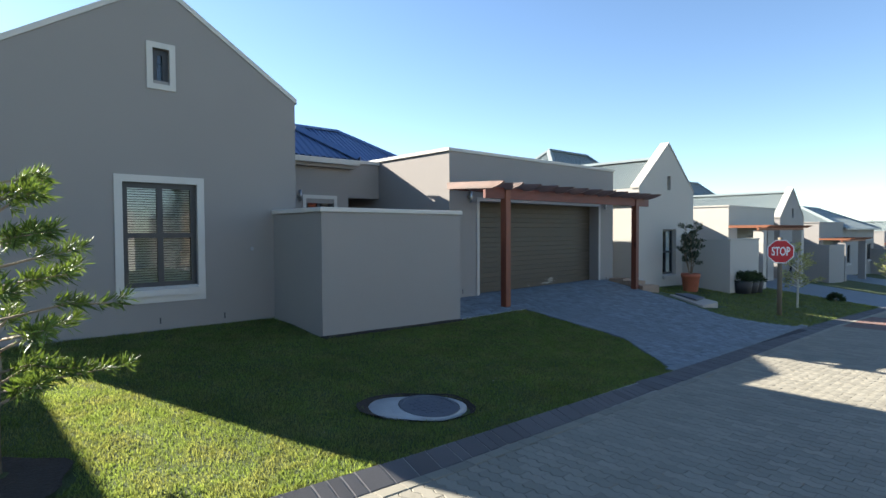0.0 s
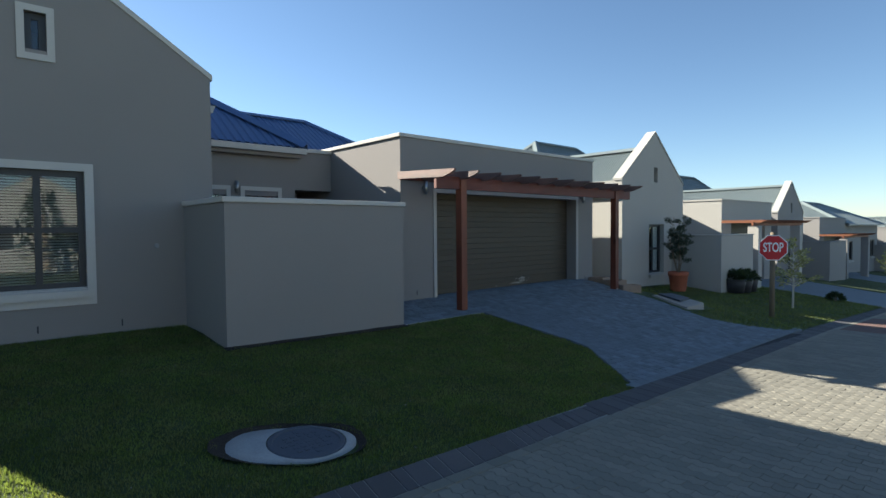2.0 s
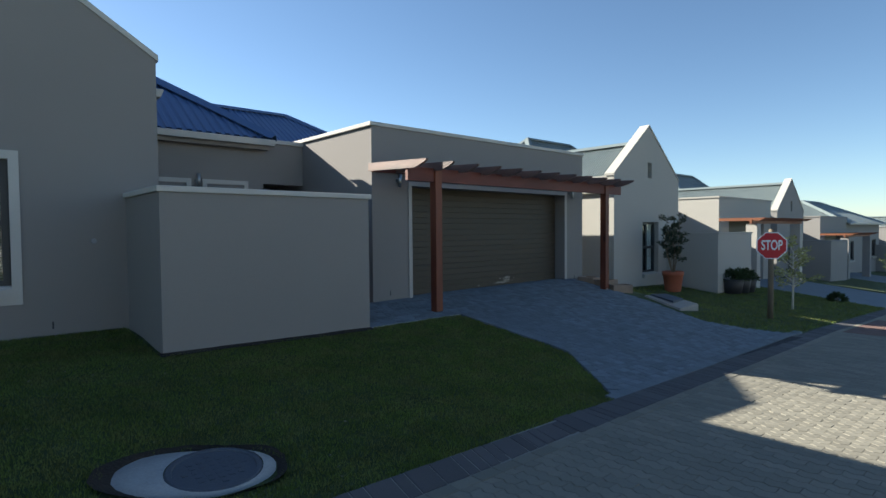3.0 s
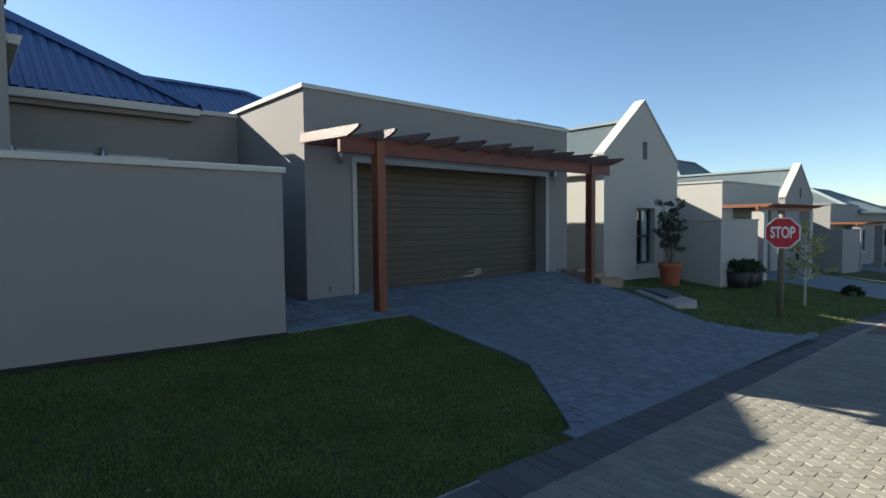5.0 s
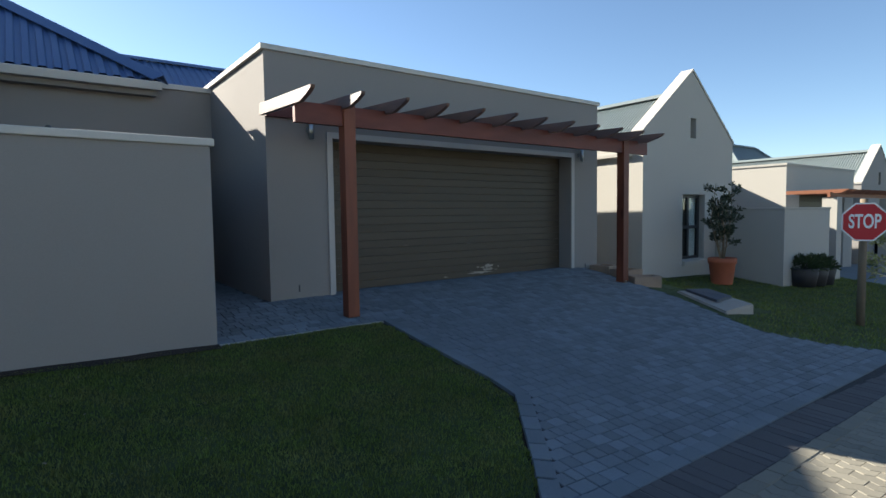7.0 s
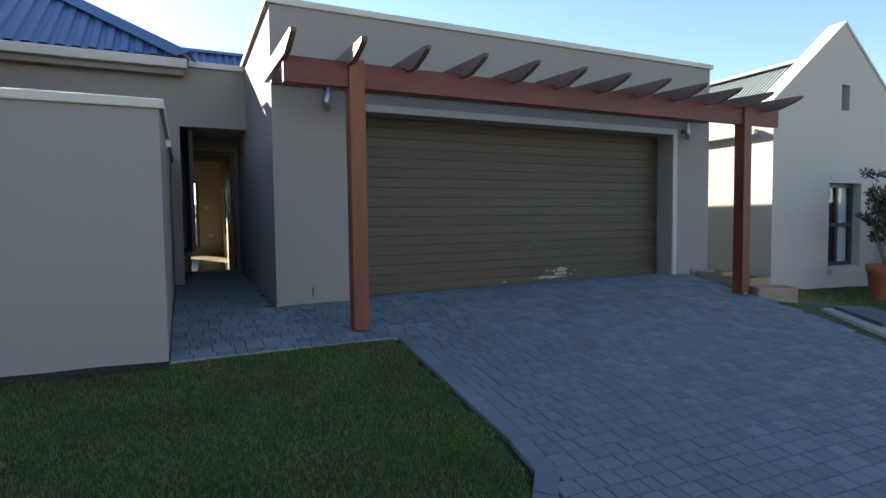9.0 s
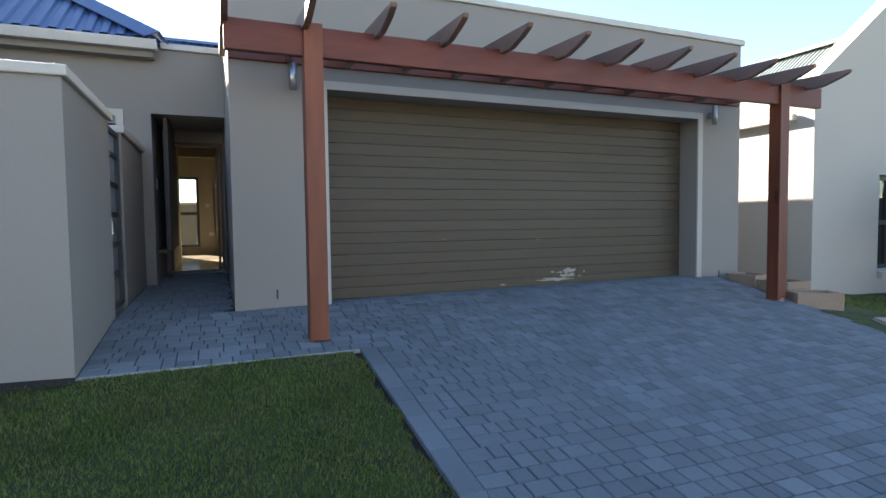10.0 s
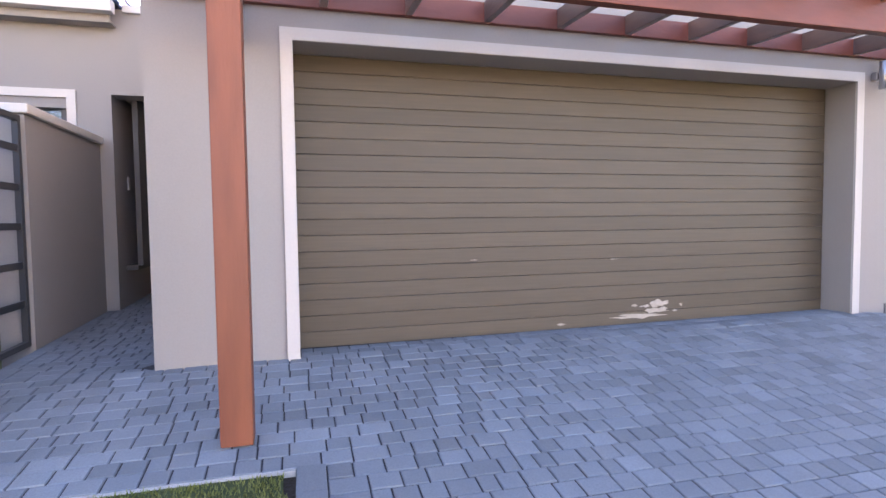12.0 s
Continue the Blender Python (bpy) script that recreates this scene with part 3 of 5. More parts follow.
prism(bm, [(EY - 0.33, 3.27), (EY - 0.22, 3.27), (EY - 0.20, 3.38), (EY - 0.21, 3.385), (EY - 0.34, 3.385), (EY - 0.35, 3.37)], "x", 3.67, 6.29)
part("gutter", bm, TRIM, house, "white metal gutter")
bm = bmesh.new()
prism(bm, [(3.69, 3.52), (3.79, 3.52), (3.83, 3.63), (3.67, 3.63)], "y", GY + 0.27, EY - 0.36)
part("gutter", bm, TRIM, house, "white metal gutter along the gable eave")
bm = bmesh.new()
box(bm, 3.67, 6.24, EY - 0.20, EY - 0.17, 3.20, 3.36), box(bm, 3.67, 6.24, EY - 0.17, EY - 0.001, 3.21, 3.23)
part("fascia", bm, PLASTER, house, "painted fascia board under the gutter")

# roof over the entrance: a hip in front of the long main roof
def entrance_roof():
    """Cross wing: eave over the entrance, ridge running into the gable's, hipped towards the garage."""
    e, slope, k = 3.40, 0.70, 2.4
    c = Vector((6.30, 10.43, e))
    ridge, back = c + Vector((-k, k, k * slope)), c + Vector((0, 2 * k, 0))
    bm = bmesh.new()
    corrugated(bm, ((1.7, c.y, e), tuple(c), tuple(ridge), (1.7, ridge.y, ridge.z)))
    part("roof", bm, ROOF, house, "ribbed blue metal roof sheet")
    bm = bmesh.new()
    corrugated(bm, (tuple(c), tuple(back), tuple(ridge), tuple(ridge)))
    part("roof", bm, ROOF, house, "ribbed blue metal roof sheet")
    bm = bmesh.new()
    corrugated(bm, (tuple(back), (1.7, back.y, e), (1.7, ridge.y, ridge.z), tuple(ridge)))
    part("roof", bm, ROOF, house, "ribbed blue metal roof sheet")
    lift = Vector((0, 0, 0.03))
    bm = bmesh.new()
    ridge_cap(bm, c + lift, ridge + lift, 0.11)
    ridge_cap(bm, back + lift, ridge + lift, 0.11)
    ridge_cap(bm, ridge + lift, Vector((1.7, ridge.y, ridge.z)) + lift, 0.11)
    part("ridge_cap", bm, ROOF, house)


entrance_roof()
hip_roof(house, -6.0, 12.6, 14.3, 19.9, 3.62, 1.75, ROOF)

# garage block
PY = 8.17
bm = bmesh.new()
slab(bm, 7.04, 13.49, -0.4, 3.44, [(7.925, 12.72, -0.41, 2.42)], "y", PY, PY + 0.28)
part("garage_front_wall", bm, PLASTER, house)
for a, b in ((7.04, 7.29), (13.24, 13.49)):
    bm = bmesh.new()
    box(bm, a, b, PY + 0.28, 14.2, -0.4, 3.44)
    part("garage_side_wall", bm, PLASTER, house)
bm = bmesh.new()
box(bm, 7.29, 13.24, 13.95, 14.2, -0.4, 3.44)
part("garage_back_wall", bm, PLASTER, house)
bm = bmesh.new()
box(bm, 7.29, 13.24, PY + 0.28, 13.95, 3.05, 3.2)
part("garage_roof", bm, CONCRETE, house)
bm = bmesh.new()
slab2 = [(7.0, 13.53, PY - 0.035, PY + 0.30), (7.0, 7.32, PY + 0.30, 14.23), (13.21, 13.53, PY + 0.30, 14.23), (7.32, 13.21, 13.92, 14.23)]
for a, b, c, d in slab2:
    bm = bmesh.new()
    box(bm, a, b, c, d, 3.44, 3.51, 0.008)
    part("coping", bm, TRIM, house, "white parapet coping")
# plaster band round the garage opening
bm = bmesh.new()
prism(bm, [(7.845, 0.30), (7.925, 0.30), (7.925, 2.42), (12.72, 2.42), (12.72, 0.30), (12.80, 0.30), (12.80, 2.50), (7.845, 2.50)], "y", PY - 0.022, PY - 0.001)
part("garage_surround", bm, BAND, house, "raised pale grey plaster band round the garage door")
bm = bmesh.new()
box(bm, 7.925, 12.72, PY + 0.40, PY + 0.44, 0.2, 2.44)
garage_door = part("garage_door", bm, DOOR, house, "closed olive-brown double garage door of horizontal slats")
n_slats = 18
for i in range(n_slats):
    z0 = 0.335 + i * (2.42 - 0.335) / n_slats
    z1 = z0 + (2.42 - 0.335) / n_slats - 0.0025
    bm = bmesh.new()
    prism(bm, [(PY + 0.395, z0), (PY + 0.282, z0), (PY + 0.280, z0 + 0.004), (PY + 0.280, z1 - 0.004), (PY + 0.282, z1), (PY + 0.395, z1)], "x", 7.93, 12.715)
    part("slat", bm, DOOR, garage_door)
random.seed(4)
patches = [(10.44, 0.385, 0.58, 0.045), (10.74, 0.42, 0.34, 0.06), (10.82, 0.47, 0.20, 0.07), (9.95, 0.37, 0.09, 0.02), (9.2, 0.93, 0.09, 0.006), (10.42, 0.90, 0.12, 0.006)]
patches += [(random.gauss(10.87, 0.14), random.uniform(0.38, 0.55), random.uniform(0.02, 0.09), random.uniform(0.01, 0.03)) for _ in range(16)]
for x, z, w, h in patches:
    bm = bmesh.new()
    pts = [(x + w * (0.5 + 0.5 * math.cos(t) * random.uniform(0.45, 1.05)), z + h * (0.5 + 0.5 * math.sin(t) * random.uniform(0.45, 1.2))) for t in (2 * math.pi * k / 18 for k in range(18))]
    d = random.uniform(0.0004, 0.0012)
    prism(bm, pts, "y", PY + 0.2785 - d, PY + 0.2799)
    part("scuff", bm, SCUFF, garage_door, "pale scuffed patch low on the door")
# inside the garage opening: dark slab floor
bm = bmesh.new()
box(bm, 7.3, 13.2, PY + 0.45, 13.9, 0.1, 0.30)
part("garage_floor", bm, CONCRETE, house)

# entry hall seen through the open front door
DY, HF, BY, CY = 12.30, 0.41, 17.2, 14.6
bm = bmesh.new()
slab(bm, 6.0, 7.04, -0.2, 3.2, [(6.22, 7.02, -0.21, 2.42)], "y", DY, DY + 0.2)
part("inner_wall", bm, PLASTER, house)
bm = bmesh.new()
box(bm, 5.95, 6.166, EY + 0.25, DY, -0.2, 3.2)
part("recess_wall", bm, PLASTER, house)
bm = bmesh.new()
box(bm, 6.166, 7.04, EY + 0.25, DY, 2.60, 2.7)
part("recess_ceiling", bm, PLASTER, house)
bm = bmesh.new()
slab(bm, 6.22, 7.02, HF, 2.42, [(6.27, 6.97, HF - 0.01, 2.36)], "y", DY + 0.02, DY + 0.12)
front_door = part("door_frame", bm, DARKWOOD, house, "dark front door frame, door standing open")
bm = bmesh.new()
box(bm, 6.915, 6.955, DY + 0.13, DY + 0.95, HF + 0.01, 2.34, 0.004)
part("door_leaf", bm, DARKWOOD, front_door, "open dark timber front door leaf")
bm = bmesh.new()
tube(bm, [(6.87, DY + 0.78, 1.0), (6.87, DY + 0.78, 1.85)], [0.014, 0.014], 8)
box(bm, 6.865, 6.915, DY + 0.77, DY + 0.79, 1.05, 1.07), box(bm, 6.865, 6.915, DY + 0.77, DY + 0.79, 1.78, 1.8)
part("pull_handle", bm, STEEL, front_door, "long steel pull handle")
bm = bmesh.new()
slab(bm, 3.4, 7.3, HF - 0.3, 3.05, [(5.72, 6.52, 0.60, 2.27)], "y", BY, BY + 0.2)
part("hall_back_wall", bm, INTERIOR, house)
bm = bmesh.new()
box(bm, 6.13, 6.25, DY + 0.2, CY, HF - 0.3, 2.95)
part("passage_wall", bm, INTERIOR, house)
bm = bmesh.new()
box(bm, 3.4, 3.5, DY + 0.2, BY, HF - 0.3, 3.0)
part("hall_side_wall", bm, INTERIOR, house)
bm = bmesh.new()
box(bm, 7.05, 7.15, DY + 0.2, BY, HF - 0.3, 3.0)
part("hall_side_wall", bm, INTERIOR, house)
bm = bmesh.new()
box(bm, 6.25, 7.05, CY - 0.12, CY, 2.44, 2.95)
part("passage_lintel", bm, INTERIOR, house)
bm = bmesh.new()
box(bm, 3.5, 7.05, DY + 0.2, BY, 2.95, 3.0)
part("hall_ceiling", bm, TRIM, house)
bm = bmesh.new()
box(bm, 3.5, 7.05, DY + 0.01, BY, HF - 0.2, HF)
part("hall_floor", bm, FLOORTILE, house, "glossy pale floor tiles")
bm = bmesh.new()
slab(bm, 5.72, 6.52, 0.60, 2.27, [(5.77, 6.46, 0.66, 1.36), (5.77, 6.46, 1.43, 2.21)], "y", BY + 0.05, BY + 0.11)
hw = part("window", bm, FRAME, house, "tall dark-framed window at the back of the hall")
bm = bmesh.new()
box(bm, 5.77, 6.46, BY + 0.075, BY + 0.081, 0.62, 2.25)
part("pane", bm, GLASS, hw).visible_shadow = False
for x, z, w in ((6.66, 1.55, 0.08), (6.72, 0.86, 0.12)):
    bm = bmesh.new()
    box(bm, x, x + w, BY - 0.012, BY - 0.001, z, z + 0.08, 0.004)
    part("switch_plate", bm, TRIM, house, "white plastic switch plate")
bm = bmesh.new()
box(bm, 6.166, 6.178, EY + 0.46, EY + 0.53, 1.62, 1.76, 0.003)
part("doorbell", bm, TRIM, house, "white doorbell plate")
bm = bmesh.new()
box(bm, 6.168, 7.038, DY - 0.28, DY + 0.02, 0.2, HF - 0.01, 0.008)
part("doorstep", bm, PAVER, house, "low paved doorstep")

# garden wall behind the house, seen through the hall window
garden = thing("garden_wall", (6.0, 21.6, 0.2), "grey plastered garden wall behind the house", "wall", kind="structure")
coped_wall(garden, "y", 0.0, 14.0, 21.5, 21.72, -0.2, 1.75, PLASTER)
coping_bar(garden, 0.0, 14.0, 21.5, 21.72, 1.75)

# weep slots low in the plaster
for x, y, z in ((7.408, PY, 0.505), (13.128, PY, 0.43), (1.48, GY, 0.515), (2.41, GY, 0.50)):
    bm = bmesh.new()
    box(bm, x, x + 0.018, y - 0.004, y - 0.0005, z - 0.09, z)
    part("weep_slot", bm, FRAME, house, "narrow dark weep slot")

bm = bmesh.new()
tube(bm, [(2.875, GY - 0.012, 1.49), (2.875, GY - 0.001, 1.49)], [0.03, 0.034], 14)
part("outlet_cap", bm, GREYMETAL, house, "small round grey outlet cap")


def wall_lamp(x, y, z, face=(0, -1)):
    w = thing("wall_lamp", (x, y, z), "brushed steel up-and-down wall lamp", "wall lamp", "garage wall lamps")
    fx, fy = face
    bm = bmesh.new()
    tube(bm, [(x + fx * 0.085, y + fy * 0.085, z - 0.12), (x + fx * 0.085, y + fy * 0.085, z + 0.12)], [0.034, 0.034], 14)
    part("lamp_tube", bm, STEEL, w, "", True)
    bm = bmesh.new()
    box(bm, x - 0.03 + min(0, fx * 0.05), x + 0.03 + max(0, fx * 0.05), y - 0.03 * abs(fx) + min(0, fy * 0.055), y + 0.03 * abs(fx) + max(0, fy * 0.055), z - 0.035, z + 0.035, 0.004)
    part("bracket", bm, STEEL, w)


wall_lamp(7.60, PY, 2.50)
wall_lamp(12.93, PY, 2.47)
wall_lamp(4.91, EY, 2.55)
wall_lamp(3.80, EY, 2.55)

pergola(6.99, 13.48, 6.60, PY, 7.05, 2.40, 0.215, 0.19, (7.55, 12.76), 12, WOOD, POST, "red-brown timber pergola over the garage doors")

# walled yard beside the entrance
yard = thing("yard_wall", (4.6, 6.9, 0.2), "grey plastered yard wall with pale coping", "wall", kind="structure")
coped_wall(yard, "y", 3.25, 6.05, 6.83, 7.05, -0.1, 2.05, PLASTER)
coped_wall(yard, "x", 7.05, GY, 3.25, 3.47, -0.1, 2.05, PLASTER)
coped_wall(yard, "x", 7.05, 8.36, 5.83, 6.05, -0.1, 2.05, PLASTER)
coped_wall(yard, "x", 9.08, EY, 5.83, 6.05, -0.1, 2.05, PLASTER)
coping_bar(yard, 3.25, 6.05, 6.83, 7.05, 2.05)
coping_bar(yard, 3.25, 3.47, 7.086, GY - 0.036, 2.05)
coping_bar(yard, 5.83, 6.05, 7.086, 8.36, 2.05)
coping_bar(yard, 5.83, 6.05, 9.08, EY - 0.036, 2.05)
gate = thing("gate", (5.95, 8.68, 0.3), "black metal gate with horizontal slats", "gate")
bm = bmesh.new()
slab(bm, 8.38, 9.06, 0.36, 2.03, [(8.42, 9.02, 0.40, 1.99)], "x", 5.99, 6.03)
part("gate_frame", bm, FRAME, gate)
for i in range(5):
    bm = bmesh.new()
    z = 0.65 + i * 0.28
    box(bm, 6.0, 6.02, 8.42, 9.02, z, z + 0.05, 0.003)
    part("slat", bm, FRAME, gate)
bm = bmesh.new()
box(bm, 5.945, 6.045, 8.43, 8.47, 1.05, 1.17, 0.005)
part("latch", bm, STEEL, gate)


# ---- neighbouring houses along the road ----
def hipped_wing(h, x0, x1, y, base, eave, wall, roofmat):
    """A low wing under a hipped roof, with a doorway and two windows towards the road."""
    bm = bmesh.new()
    slab(bm, x0, x1, base - 0.8, eave, [(x0 + 1.2, x0 + 2.6, base + 0.9, base + 2.1), (x1 - 4.0, x1 - 3.0, base - 0.81, base + 2.1), (x1 - 2.2, x1 - 0.9, base + 0.9, base + 2.1)], "y", y, y + 0.25)
    part("front_wall", bm, wall, h)
    for a in (x0, x1 - 0.25):
        bm = bmesh.new()
        box(bm, a, a + 0.25, y + 0.25, y + 5.8, base - 0.8, eave)
        part("side_wall", bm, wall, h)
    for a, b in ((x0 + 1.2, x0 + 2.6), (x1 - 2.2, x1 - 0.9)):
        window(h, a, b, base + 0.9, base + 2.1, y, (2, 1), 0.12, 0.0, True)
    bm = bmesh.new()
    box(bm, x1 - 4.0, x1 - 3.0, y + 0.10, y + 0.15, base - 0.8, base + 2.1)
    part("door", bm, DARKWOOD, h, "dark timber door")
    bm = bmesh.new()
    box(bm, x0 - 0.3, x1 + 0.3, y - 0.42, y - 0.30, eave - 0.08, eave + 0.03, 0.02)
    part("gutter", bm, TRIM, h, "white metal gutter")
    hip_roof(h, x0 - 0.3, x1 + 0.3, y - 0.3, y + 6.1, eave, 1.5, roofmat)


def neighbour(k, gx, gy, base, eave, apex, half, gar, gar_top, yard_top, pale, roofmat, timber, yard_x=None):
    h = thing("house", (gx, gy, base), "pale plastered gabled house with grey ribbed roof and flat-roofed garage", "house", "row of houses")
    if apex is None:
        hipped_wing(h, gx - half, gx + half, gy, base, eave, pale, roofmat)
    else:
        holes = [(gx - 0.36, gx + 0.62, base + 0.36, base + 1.88), (gx - 0.06, gx + 0.18, eave, eave + 0.46)]
        gable_wing(h, gx - half, gx + half, gy, base, eave, apex, gy + 7.5, pale, roofmat, holes, 0.05, 1.0, 0.46 if k == 2 else 0.2, 0.05 if k == 2 else 0.75)
        window(h, *holes[0], gy, (2, 2), 0.2, 0.0, True, False, True)
        bm = bmesh.new()
        x0, x1, z0, z1 = holes[1]
        # added charcoal vanes, facing down, stand in for the shade inside the slit window
        for i in range(5):
            zz = z0 + (z1 - z0) * i / 5
            prism(bm, [(gy + 0.215, zz), (gy + 0.225, zz), (gy + 0.17, zz + 0.1), (gy + 0.16, zz + 0.1)], "x", x0, x1)
        part("louvre", bm, FRAME, h, "dark vanes added to keep the gable slit dark")
    a, b = gar
    fy = gy - 0.2
    bm = bmesh.new()
    slab(bm, a, b, base - 1.2, gar_top, [(a + 0.9, b - 0.8, base - 1.21, base + 1.95)], "y", fy, fy + 0.28)
    part("garage_front_wall", bm, pale, h)
    for p, q in ((a, a + 0.25), (b - 0.25, b)):
        bm = bmesh.new()
        box(bm, p, q, fy + 0.28, fy + 6.0, base - 1.2, gar_top)
        part("garage_side_wall", bm, pale, h)
    bm = bmesh.new()
    box(bm, a + 0.25, b - 0.25, fy + 0.28, fy + 6.0, gar_top - 0.4, gar_top - 0.25)
    part("garage_roof", bm, CONCRETE, h)
    bm = bmesh.new()
    box(bm, a - 0.03, b + 0.03, fy - 0.03, fy + 0.3, gar_top, gar_top + 0.06)
    part("coping", bm, pale, h)
    bm = bmesh.new()
    box(bm, a - 0.03, a + 0.28, fy + 0.3, fy + 6.0, gar_top, gar_top + 0.06)
    part("coping", bm, pale, h)
    bm = bmesh.new()
    box(bm, a + 0.9, b - 0.8, fy + 0.36, fy + 0.4, base - 1.2, base + 1.96)
    gd = part("garage_door", bm, DOOR_FAR, h, "closed slatted garage door")
    for i in range(12):
        bm = bmesh.new()
        z = base - 0.1 + i * 0.17
        box(bm, a + 0.91, b - 0.81, fy + 0.28, fy + 0.355, z, z + 0.16)
        part("slat", bm, DOOR_FAR, gd)
    if k == 2:
        # gutter and fascia along the open side of the gable wing
        bm = bmesh.new()
        ze = eave - 0.46
        box(bm, gx - half - 0.11, gx - half - 0.012, gy + 0.25, gy + 7.4, ze - 0.04, ze + 0.06, 0.02)
        part("gutter", bm, PLASTER_PALE, h, "pale metal gutter")
        bm = bmesh.new()
        box(bm, gx - half - 0.012, gx - half - 0.001, gy + 0.25, gy + 7.4, ze - 0.10, ze + 0.02)
        part("fascia", bm, PLASTER_PALE, h)
    # entrance wall between gable and garage
    bm = bmesh.new()
    slab(bm, gx + half, a, base - 1.0, gar_top - 0.1, [(a - 1.0, a - 0.1, base - 1.01, base + 2.1)], "y", gy + 1.9, gy + 2.1)
    part("entrance_wall", bm, pale, h)
    bm = bmesh.new()
    box(bm, a - 1.0, a - 0.1, gy + 2.05, gy + 2.09, base - 0.3, base + 2.1)
    part("front_door", bm, FRAME, h, "dark front door")
    if apex is not None:
        hip_roof(h, gx + 0.95, gx + 9.75, gy + 4.85, gy + 10.45, base + 3.0, 2.7, roofmat)
    # yard wall in front of the entrance
    yw = thing("yard_wall", (a - 2, gy - 1.4, base), "plastered yard wall in front of a house", "wall", "yard walls", "structure")
    yx0, yx1, yy = yard_x or gx + half - 0.80, a - 0.85, gy - 1.55
    coped_wall(yw, "y", yx0, yx1, yy, yy + 0.22, base - 1.0, yard_top, pale)
    coped_wall(yw, "x", yy + 0.22, gy, yx0, yx0 + 0.22, base - 1.0, yard_top, pale)
    coped_wall(yw, "x", yy + 0.22, gy + 1.9, yx1 - 0.22, yx1, base - 1.0, yard_top, pale)
    coping_bar(yw, yx0, yx1, yy, yy + 0.22, yard_top, 0.05, 0.025, pale)
    coping_bar(yw, yx0, yx0 + 0.22, yy + 0.25, gy - 0.03, yard_top, 0.05, 0.025, pale)
    # pergola posts as plastered piers
    pg = thing("pergola", ((a + b) / 2, fy - 1.1, base), "orange-brown timber pergola on plastered piers", "pergola", "pergolas of the row")
    zt = base + 1.82
    for x in (a + 0.1, b - 0.5):
        bm = bmesh.new()
        box(bm, x, x + 0.35, fy - 1.2, fy - 0.85, base - 1.2, zt)
        part("pier", bm, pale, pg)
    bm = bmesh.new()
    box(bm, a - 0.1, b + 0.1, fy - 1.1, fy - 1.03, zt, zt + 0.13)
    part("beam", bm, timber, pg)
    for i in range(11):
        x = a + (b - a - 0.05) * i / 10
        bm = bmesh.new()
        prism(bm, [(fy - 1.5, zt + 0.20), (fy - 1.3, zt + 0.10), (fy, zt + 0.10), (fy, zt + 0.20)], "x", x, x + 0.05)
        part("rafter", bm, timber, pg)
    return h


neighbour(2, 16.98, 8.20, -0.09, 3.09, 4.60, 1.93, (21.6, 26.9), 2.66, 1.41, PLASTER_PALE, ROOF_GREY, WOOD_ORANGE)
neighbour(3, 30.8, 8.35, -0.75, 2.35, 3.83, 1.92, (34.8, 40.2), 2.12, 0.93, PLASTER_DARK, ROOF_GREY, WOOD_ORANGE, 30.95)
neighbour(4, 45.4, 8.35, -1.35, 1.80, None, 4.9, (53.0, 58.6), 1.55, 0.3, PLASTER_DARK, ROOF_GREY, WOOD_ORANGE)
neighbour(5, 63.5, 8.35, -1.95, 1.15, 2.65, 1.95, (68, 74), 0.85, -0.5, PLASTER_DARK, ROOF_GREY, WOOD_ORANGE)


# ---- kerb, road and driveway pavers ----
def paver_mesh(w, d, h, bevel=0.006):
    bm = bmesh.new()
    v = [bm.verts.new(p) for p in ((-w / 2, -d / 2, -h), (w / 2, -d / 2, -h), (w / 2, d / 2, -h), (-w / 2, d / 2, -h),
                                   (-w / 2, -d / 2, -bevel), (w / 2, -d / 2, -bevel), (w / 2, d / 2, -bevel), (-w / 2, d / 2, -bevel),
                                   (-w / 2 + bevel, -d / 2 + bevel, 0), (w / 2 - bevel, -d / 2 + bevel, 0), (w / 2 - bevel, d / 2 - bevel, 0), (-w / 2 + bevel, d / 2 - bevel, 0))]
    for i in range(4):
        j = (i + 1) % 4
        bm.faces.new((v[i], v[j], v[4 + j], v[4 + i]))
        bm.faces.new((v[4 + i], v[4 + j], v[8 + j], v[8 + i]))
    bm.faces.new(v[8:12])
    return bm


def lay(cells, mesh_bm, mat, parent, name, near, rest_name, lift=0.0, rest_label=""):
    """Lay pieces at cells of (x, y, turn): those for which near() holds as objects on one mesh, the rest joined into one mesh."""
    me = finish(name, mesh_bm, mat)
    base_v = [v.co.copy() for v in me.vertices]
    base_f = [tuple(p.vertices) for p in me.polygons]
    inv = parent.matrix_basis.inverted()
    verts, faces, made = [], [], 0
    for x, y, turn in cells:
        z = ground_z(x, y) + lift + random.uniform(-0.002, 0.002)
        sx = (ground_z(x + 0.05, y) - ground_z(x - 0.05, y)) / 0.1
        sy = (ground_z(x, y + 0.05) - ground_z(x, y - 0.05)) / 0.1
        m = Matrix.Translation((x, y, z)) @ Euler((math.atan(sy) + random.uniform(-0.006, 0.006), -math.atan(sx) + random.uniform(-0.006, 0.006), 0)).to_matrix().to_4x4() @ Matrix.Rotation(turn + random.uniform(-0.006, 0.006), 4, "Z")
        if made < 300 and near(x, y):
            ob = new(name, me)
            ob.parent, ob.matrix_parent_inverse, ob.matrix_basis = parent, inv, m
            made += 1
        else:
            o = len(verts)
            verts.extend(m @ v for v in base_v)
            faces.extend(tuple(i + o for i in f) for f in base_f)
    if verts:
        raw(rest_name, verts, faces, mat, parent, rest_label, "stuff")


